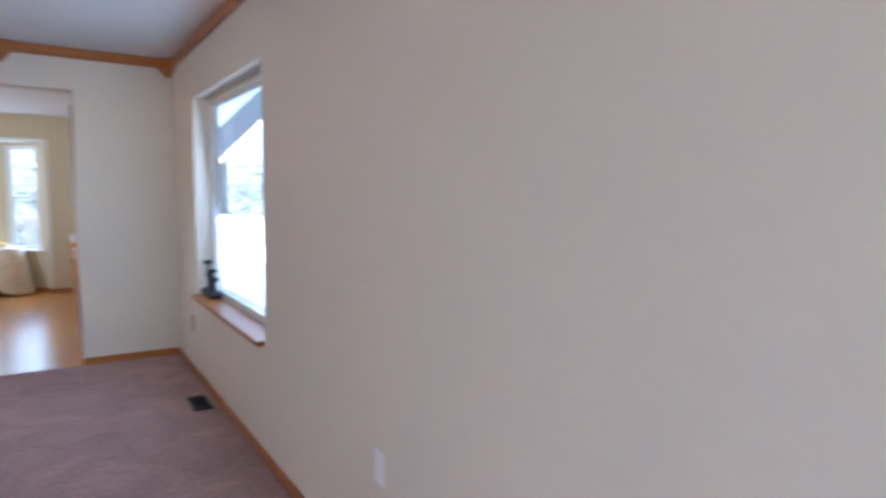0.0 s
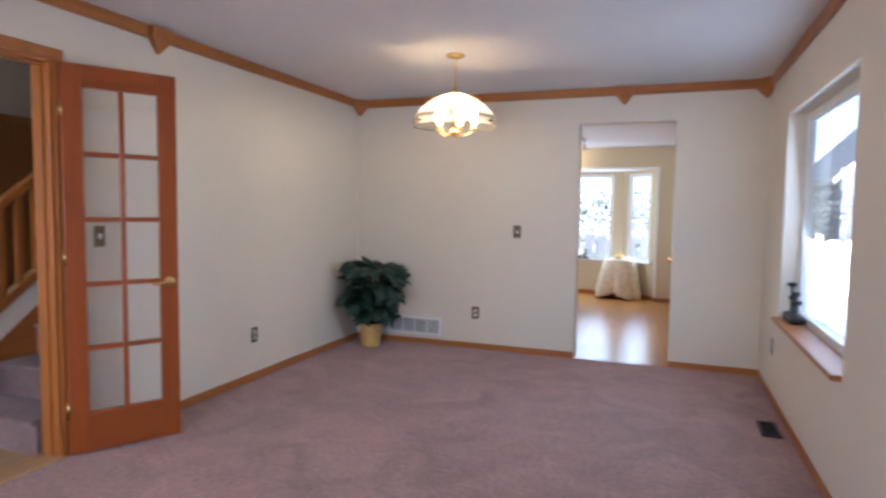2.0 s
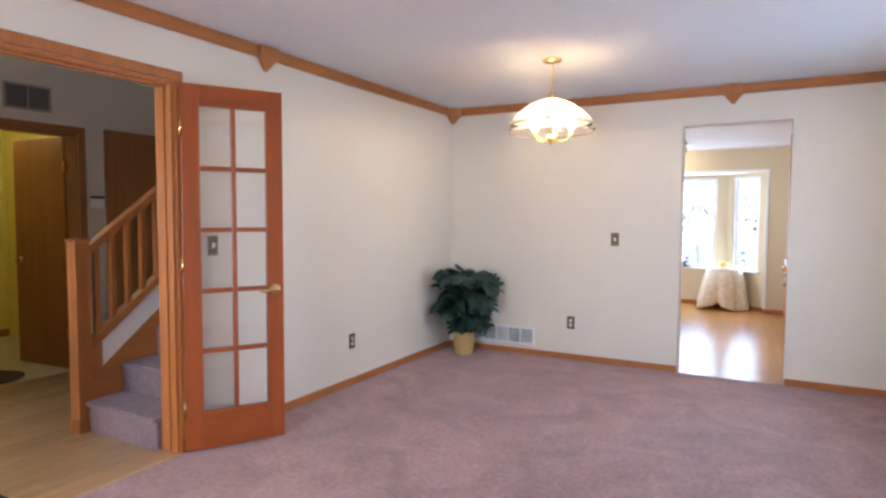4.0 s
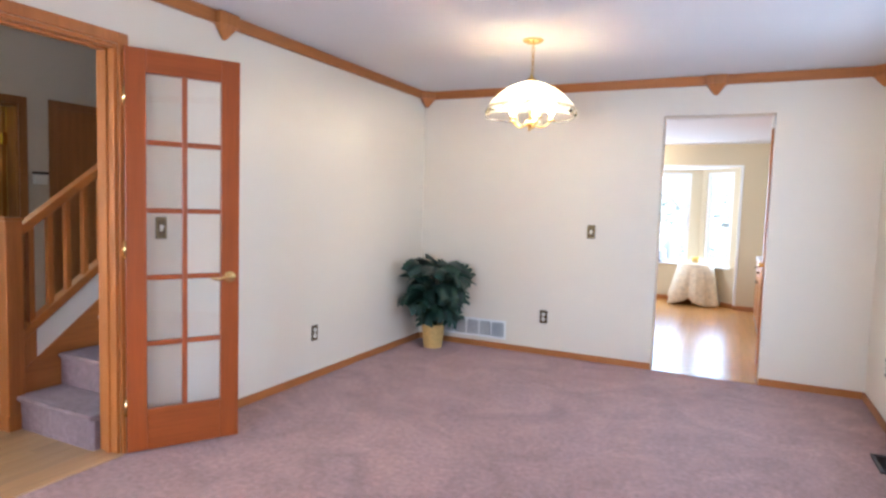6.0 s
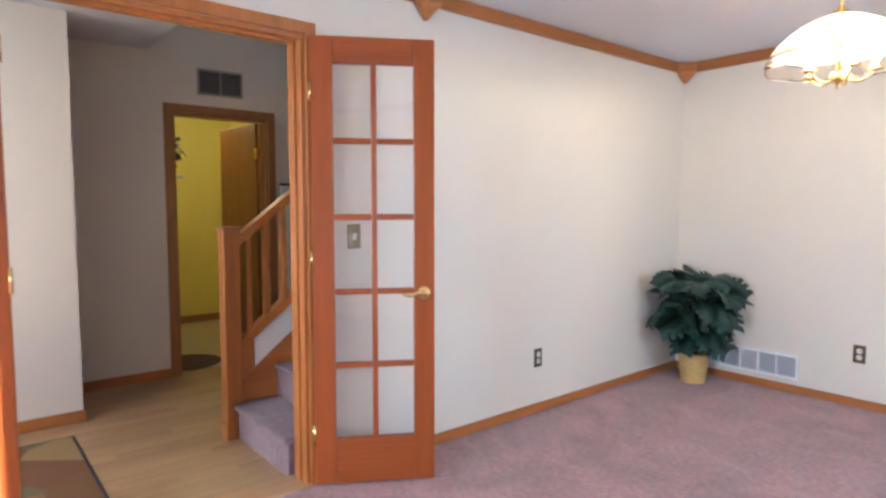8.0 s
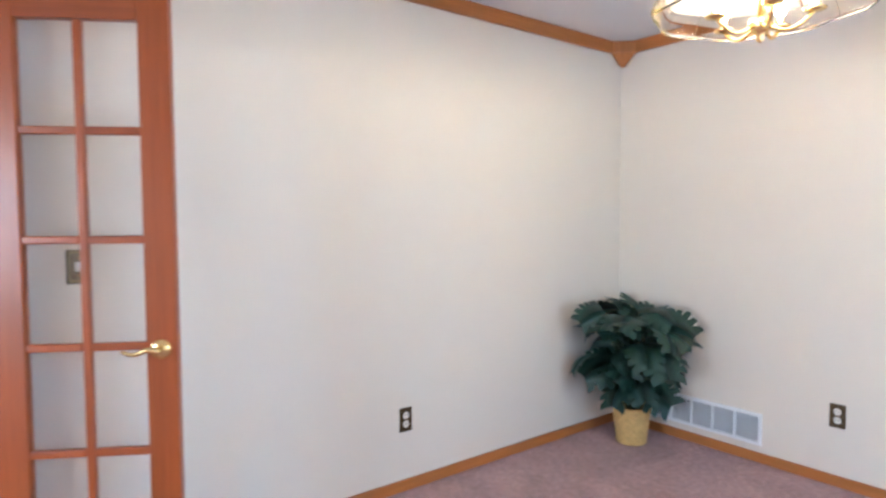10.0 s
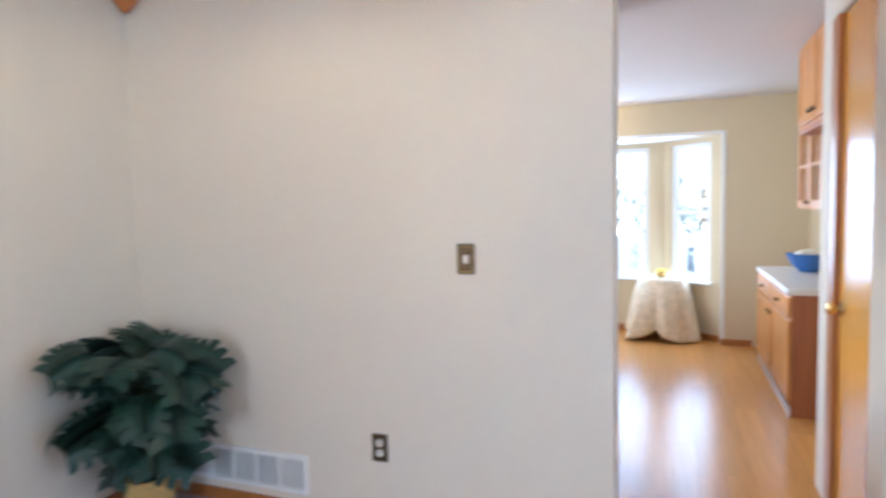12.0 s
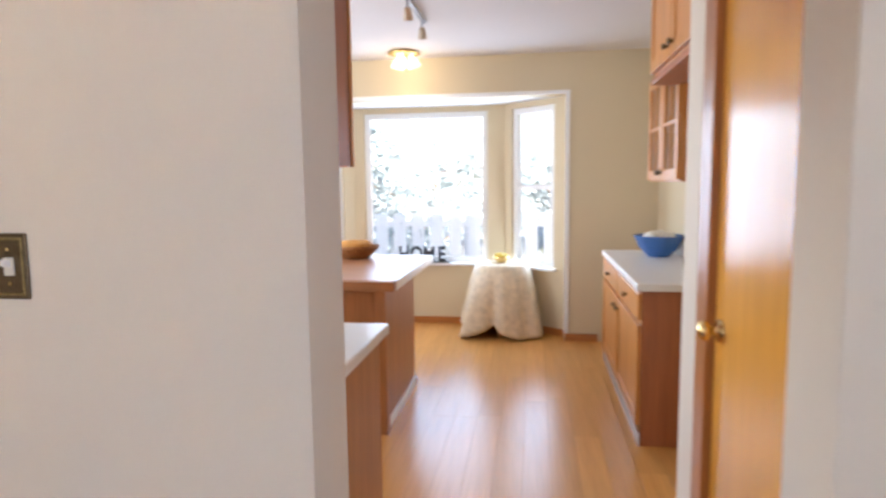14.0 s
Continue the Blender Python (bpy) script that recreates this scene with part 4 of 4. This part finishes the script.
part("body", bm, BLUE, bowl, smooth=True)
for i in range(5):
    bm = bmesh.new()
    a = i * 1.3
    bmesh.ops.create_uvsphere(bm, u_segments=16, v_segments=10, radius=0.045, matrix=pose(0.06 * math.cos(a), 0.06 * math.sin(a), 0.115 + 0.012 * (i % 2)) @ Matrix.Diagonal((1, 1, 0.85, 1)))
    part("fruit", bm, IVORY, bowl, "pale round fruit", True)

# island with an overhanging top
isl = thing("kitchen_island", pose(1.38, 2.35, 0), "brown panelled oak kitchen island with a glossy top", "kitchen island")
CABSIDE = wood("island_panel_wood", (0.42, 0.19, 0.075), 2, 0.4)
bpart("body", [(-0.6, -0.39, 0.05, 0.42, 0.40, CZ - 0.05)], CABSIDE, isl)
bpart("corner_post", [(0.385, -0.41, 0.0, 0.44, -0.35, CZ - 0.05)], CABSIDE, isl)
bpart("base_trim", [(0.42, -0.35, 0.0, 0.432, 0.40, 0.05)], LAMINATE, isl, "pale base trim")
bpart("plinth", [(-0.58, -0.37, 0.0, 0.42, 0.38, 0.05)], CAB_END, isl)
bpart("top", [(-0.68, -0.40, CZ - 0.05, 0.49, 0.70, CZ)], wood("island_top_wood", (0.40, 0.19, 0.085), 0, 0.3), isl, "glossy brown oak top", bevel=0.006)
bpart("end_edging", [(0.4905, -0.40, CZ - 0.048, 0.497, 0.70, CZ - 0.002)], LAMINATE, isl, "pale end edging", bevel=0.002)
bpart("top_edging", [(-0.68, -0.425, CZ - 0.052, 0.485, -0.402, CZ - 0.002)], wood("edging_oak", (0.42, 0.19, 0.075), 0, 0.4), isl, "oak edging strip")

bk = thing("bread_basket", pose(1.40, 2.86, CZ), "round woven basket with bread on the island", "basket")
bm = bmesh.new()
lathe(bm, [(0.0, 0.004), (0.08, 0.0), (0.10, 0.02), (0.135, 0.06), (0.15, 0.082), (0.142, 0.085), (0.12, 0.06), (0.085, 0.02), (0.0, 0.014)], 64, wave=lambda a, z: 1 + 0.05 * math.sin(20 * a + 60 * z))
part("basket", bm, mat("brown_wicker", (0.30, 0.12, 0.028), 0.7, 0, 0.6, 40, 160, 0.4), bk, smooth=True)
for i in range(6):
    a = i * 1.05
    bm = bmesh.new()
    bmesh.ops.create_uvsphere(bm, u_segments=18, v_segments=10, radius=0.05, matrix=pose(0.07 * math.cos(a), 0.07 * math.sin(a), 0.088, 0, 0, math.degrees(a) + 90) @ Matrix.Diagonal((1.25, 0.8, 0.55, 1)))
    part("bread_roll", bm, mat("crust", (0.58, 0.27, 0.05), 0.7, 0, 0.3, 12, 90, 0.2), bk, "golden bread roll", True)

# near run on the other side of the opening's wall
lc = thing("end_cabinet", pose(1.70, 0.62, 0), "brown base cabinet beside the kitchen opening", "cabinet")
bpart("body", [(-0.5, -0.42, 0.08, 0.33, 0.40, CZ - 0.036)], CABSIDE, lc)
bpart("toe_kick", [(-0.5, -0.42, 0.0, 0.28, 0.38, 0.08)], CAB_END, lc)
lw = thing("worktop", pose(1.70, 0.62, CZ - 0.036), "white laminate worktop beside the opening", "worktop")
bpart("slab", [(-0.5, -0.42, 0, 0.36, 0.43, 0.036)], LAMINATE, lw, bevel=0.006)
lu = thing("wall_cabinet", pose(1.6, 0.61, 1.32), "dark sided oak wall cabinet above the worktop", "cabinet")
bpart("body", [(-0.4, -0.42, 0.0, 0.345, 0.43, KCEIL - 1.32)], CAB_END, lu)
bpart("face_frame", [(-0.4, 0.43, 0.0, 0.35, 0.45, KCEIL - 1.32)], CAB[2], lu)

# small round table under a patterned cloth
def cloth_table(m):
    t = thing("side_table", m, "small round wooden table hidden by a cloth", "table")
    bm = bmesh.new()
    rod(bm, (0, 0, 0.575), (0, 0, 0.592), 0.215, 40)
    part("tabletop", bm, CAB[0], t)
    for i in range(3):
        a = 2.1 * i
        bm = bmesh.new()
        rod(bm, (0.12 * math.cos(a), 0.12 * math.sin(a), 0.576), (0.19 * math.cos(a), 0.19 * math.sin(a), 0.0), 0.014, 10)
        part("leg", bm, CAB[2], t)
    c = thing("tablecloth", m, "cream floral tablecloth draped to the floor", "tablecloth")

    def fold(a, z):
        u = max(0.0, min(1.0, (0.59 - z) / 0.58))
        return 1 + u * (0.13 * math.sin(4 * a + 0.6) + 0.10 * math.sin(7 * a + 2) + 0.035 * math.sin(15 * a))
    bm = bmesh.new()
    prof = [(0.0, 0.598), (0.12, 0.598), (0.21, 0.597), (0.225, 0.588), (0.235, 0.56)] + [(0.24 + 0.125 * (i / 14) ** 0.8, 0.55 - 0.535 * i / 14) for i in range(1, 15)]
    lathe(bm, prof, 160, wave=fold)
    for v in bm.verts:
        a = math.atan2(v.co.y, v.co.x)
        v.co.z += 0.11 * max(0.0, 1 - v.co.z / 0.55) * (1 - abs(math.cos(2 * a - 0.3)) ** 0.7) if v.co.z < 0.55 else 0.0
    ob = part("cloth", bm, CLOTH, c, smooth=True)
    ob.modifiers.new("thickness", "SOLIDIFY").thickness = 0.004
    return t


cloth_table(pose(2.28, 4.18, 0, 0, 0, 25))
fb = thing("bowl", pose(2.27, 4.16, 0.60), "small golden bowl of lemons on the tablecloth", "bowl")
bm = bmesh.new()
lathe(bm, [(0.0, 0.0), (0.035, 0.0), (0.06, 0.03), (0.075, 0.055), (0.07, 0.055), (0.055, 0.03), (0.0, 0.01)], 28)
part("body", bm, BRASS, fb, smooth=True)
for i in range(4):
    bm = bmesh.new()
    bmesh.ops.create_uvsphere(bm, u_segments=14, v_segments=8, radius=0.028, matrix=pose(0.03 * math.cos(i * 1.6), 0.03 * math.sin(i * 1.6), 0.055))
    part("lemon", bm, mat("lemon_skin", (0.75, 0.55, 0.08), 0.4), fb, "yellow lemon", True)

# letters on the bay sill
sign = thing("word_sign", pose(1.38, YY - 0.035, 0.562), "dark standing letters on the window sill", "sign")
for i, ch in enumerate("HOME"):
    cu = bpy.data.curves.new("letter", "FONT")
    cu.body, cu.size, cu.extrude, cu.offset, cu.align_x = ch, 0.19, 0.010, 0.006, "CENTER"
    ob = new("letter", cu)
    dg = bpy.context.evaluated_depsgraph_get()
    me = bpy.data.meshes.new_from_object(ob.evaluated_get(dg))
    bpy.data.objects.remove(ob)
    me.materials.clear()
    me.materials.append(BLACK)
    lo = new("letter", me)
    lo.parent = sign
    lo.matrix_basis = pose(0.115 * i, 0, 0.012, 90, 0, 0) @ Matrix.Diagonal((0.74, 1, 1, 1))
bpart("base", [(-0.07, -0.02, 0.0, 0.42, 0.02, 0.012)], BLACK, sign)

# ceiling fittings
SMALLBULB = glow("small_bulb_glow", (1.0, 0.88, 0.7), 0.9)
SPOT = mat("pale_brass", (0.55, 0.45, 0.32), 0.45, 0.3, 0.1, 20, 90, 0.03)
tr = thing("track_light", pose(1.875, 2.72, KCEIL), "grey metal track light under the kitchen ceiling", "track light")
bpart("rail", [(-0.014, -0.5, -0.02, 0.014, 0.12, 0.0)], GREY, tr)
for y in (-0.38, 0.04):
    bm = bmesh.new()
    rod(bm, (0, y, -0.015), (0, y, -0.07), 0.005, 8)
    hd = part("arm", bm, GREY, tr)
    bm = bmesh.new()
    lathe(bm, [(0.0, 0.0), (0.016, 0.0), (0.02, -0.015), (0.026, -0.065), (0.022, -0.065), (0.0, -0.04)], 22)
    bmesh.ops.transform(bm, matrix=pose(0, y, -0.062, 18, 0, 0), verts=bm.verts)
    part("spot_head", bm, SPOT, hd, smooth=True)
fl = thing("ceiling_light", pose(1.57, 3.66, KCEIL), "brass ceiling light with three lit glass shades", "ceiling light")
bm = bmesh.new()
lathe(bm, [(0.0, 0.0), (0.10, 0.0), (0.118, -0.010), (0.12, -0.02), (0.09, -0.026), (0.03, -0.032), (0.0, -0.034)], 36)
part("plate", bm, BRASS, fl, smooth=True)
for i in range(3):
    a = 2.094 * i + 0.4
    bm = bmesh.new()
    lathe(bm, [(0.012, 0.0), (0.02, -0.02), (0.036, -0.05), (0.05, -0.095), (0.047, -0.095), (0.03, -0.05), (0.012, -0.02)], 24, wave=lambda q, z: 1 + 0.05 * math.cos(8 * q))
    m4 = pose(0.05 * math.cos(a), 0.05 * math.sin(a), -0.026) @ Matrix.Rotation(-0.35, 4, Vector((-math.sin(a), math.cos(a), 0)))
    bmesh.ops.transform(bm, matrix=m4, verts=bm.verts)
    s = part("shade", bm, OPAL, fl, "frosted tulip shade", True)
    s.visible_shadow = False
    bm = bmesh.new()
    bmesh.ops.create_uvsphere(bm, u_segments=14, v_segments=10, radius=0.024, matrix=m4 @ pose(0, 0, -0.06))
    b = part("bulb", bm, SMALLBULB, s, "glowing bulb", True)
    b.visible_shadow = False


# ---- outdoors ----
bm = bmesh.new()
bmesh.ops.create_grid(bm, x_segments=2, y_segments=2, size=400, matrix=pose(0, 0, -0.35))
tagged(new("ground", mesh("ground", bm, GRASS)), "flat lawn round the house", "ground", kind="structure")


def tree(m, h, seed):
    rnd = random.Random(seed)
    t = thing("tree", m, "leafy garden tree beyond the windows", "tree", "garden trees")
    bm = bmesh.new()
    rod(bm, (0, 0, -0.1), (0, 0, h * 0.62), 0.09, 10, 0.05)
    tips = []
    for i in range(9):
        a, z = i * 2.4, h * (0.12 + 0.06 * i)
        q = (rnd.uniform(0.8, 1.7) * math.cos(a), rnd.uniform(0.8, 1.7) * math.sin(a), z + h * rnd.uniform(0.12, 0.3))
        rod(bm, (0, 0, z), q, 0.03, 6, 0.01)
        tips.append(q)
    part("trunk", bm, BARK, t)
    verts, faces = [], []
    for i in range(9000):
        q = tips[rnd.randrange(len(tips))]
        p = Vector(q) + Vector((rnd.gauss(0, 0.5), rnd.gauss(0, 0.5), rnd.gauss(0, 0.42)))
        u = Vector((rnd.gauss(0, 1), rnd.gauss(0, 1), rnd.gauss(0, 1))).normalized() * rnd.uniform(0.025, 0.055)
        w = u.orthogonal().normalized() * u.length * 0.55
        n = len(verts)
        verts += [p - u, p + w, p + u, p - w]
        faces.append((n, n + 1, n + 2, n + 3))
    me = bpy.data.meshes.new("crown")
    me.from_pydata(verts, [], faces)
    me.materials.append(LEAFOUT)
    ob = new("crown", me)
    ob.parent = t
    return t


t1 = tree(pose(0.6, 11.0, -0.35), 3.0, 1)
for x, y, r, s in ((3.0, 12.5, 70, 1.1), (-1.8, 13.0, 150, 1.2), (5.6, 11.0, 220, 1.0), (8.5, 9.0, 300, 0.9), (1.6, 16.0, 20, 1.3)):
    copy_thing(t1, pose(x, y, -0.35, 0, 0, r) @ Matrix.Diagonal((s, s, s, 1)))
fence = thing("garden_fence", pose(1.5, 8.6, -0.35), "weathered grey wooden garden fence", "fence")
for i in range(44):
    bpart("fence_board", [(-6.6 + 0.3 * i, -0.01, 0.05, -6.6 + 0.3 * i + 0.2, 0.01, 1.15)], FENCEWOOD, fence, bevel=0)
for z in (0.3, 0.95):
    bpart("fence_rail", [(-6.6, 0.01, z, 6.6, 0.05, z + 0.09)], FENCEWOOD, fence, bevel=0)
for i in range(7):
    bpart("fence_post", [(-6.6 + 2.18 * i, 0.05, -0.02, -6.5 + 2.18 * i, 0.15, 1.25)], FENCEWOOD, fence, bevel=0)
house = thing("neighbour_house", pose(6.35, 9.3, -0.35), "sided house beyond the fence, coloured as if in blue shade", "house")
bm = bmesh.new()
prof = [(0.0, 0.0), (7.0, 0.0), (7.0, 2.5), (3.5, 6.0), (0.0, 2.5)]
f0 = [bm.verts.new((x, 0, z)) for x, z in prof]
f1 = [bm.verts.new((x, 5.0, z)) for x, z in prof]
bm.faces.new(f0), bm.faces.new(f1[::-1])
for i in range(5):
    bm.faces.new((f0[i], f0[(i + 1) % 5], f1[(i + 1) % 5], f1[i]))
part("wall", bm, SHADEBLUE, house)
for a in (-0.2, 7.2):
    bm = bmesh.new()
    z = 2.3
    vs = [bm.verts.new(v) for v in ((a, -0.2, z), (3.5, -0.2, 6.0), (3.5, 5.2, 6.0), (a, 5.2, z), (a, -0.2, z + 0.12), (3.5, -0.2, 6.14), (3.5, 5.2, 6.14), (a, 5.2, z + 0.12))]
    for f in ((0, 1, 2, 3), (4, 5, 6, 7), (0, 1, 5, 4), (2, 3, 7, 6), (1, 2, 6, 5), (0, 3, 7, 4)):
        bm.faces.new([vs[k] for k in f])
    part("roof", bm, ROOF, house)
for i in range(16):
    bpart("siding_board", [(0.0, -0.02, 0.05 + 0.15 * i, 7.0, 0.0, 0.19 + 0.15 * i)], SHADEBLUE, house, bevel=0)


# ---- floor boards, last ----
def boards(owner, x0, x1, y0, y1, width, length, material, top, seed):
    """Boards along y with staggered ends, on a few shared meshes."""
    rnd = random.Random(seed)
    shared = {}
    x, col = x0, 0
    while x < x1 - 0.01:
        w = min(width, x1 - x)
        y = y0 - rnd.uniform(0, length)
        while y < y1:
            a, b = max(y, y0), min(y + length, y1)
            if b - a > 0.03:
                key = (round(w, 3), round(b - a, 3))
                if key not in shared:
                    bm = bmesh.new()
                    box(bm, 0.0003, 0.0003, -0.012, w - 0.0003, b - a - 0.0003, 0.0)
                    up = [e for e in bm.edges if all(v.co.z > -0.001 for v in e.verts)]
                    bmesh.ops.bevel(bm, geom=up, offset=0.0007, segments=1, affect="EDGES")
                    shared[key] = mesh("board", bm, material)
                ob = new("board", shared[key])
                ob.parent = owner
                ob.matrix_basis = pose(x, a, top)
            y += length
        x, col = x + width, col + 1


boards(bpy.data.objects["kitchen_subfloor"], 1.0, 3.6, 0.0, 4.6, 0.125, 1.6, PLANK, 0.0, 2)
boards(bpy.data.objects["hall_floor"], -2.3, -0.13, -5.2, -2.6, 0.075, 0.9, HALLPLANK, 0.0, 3)
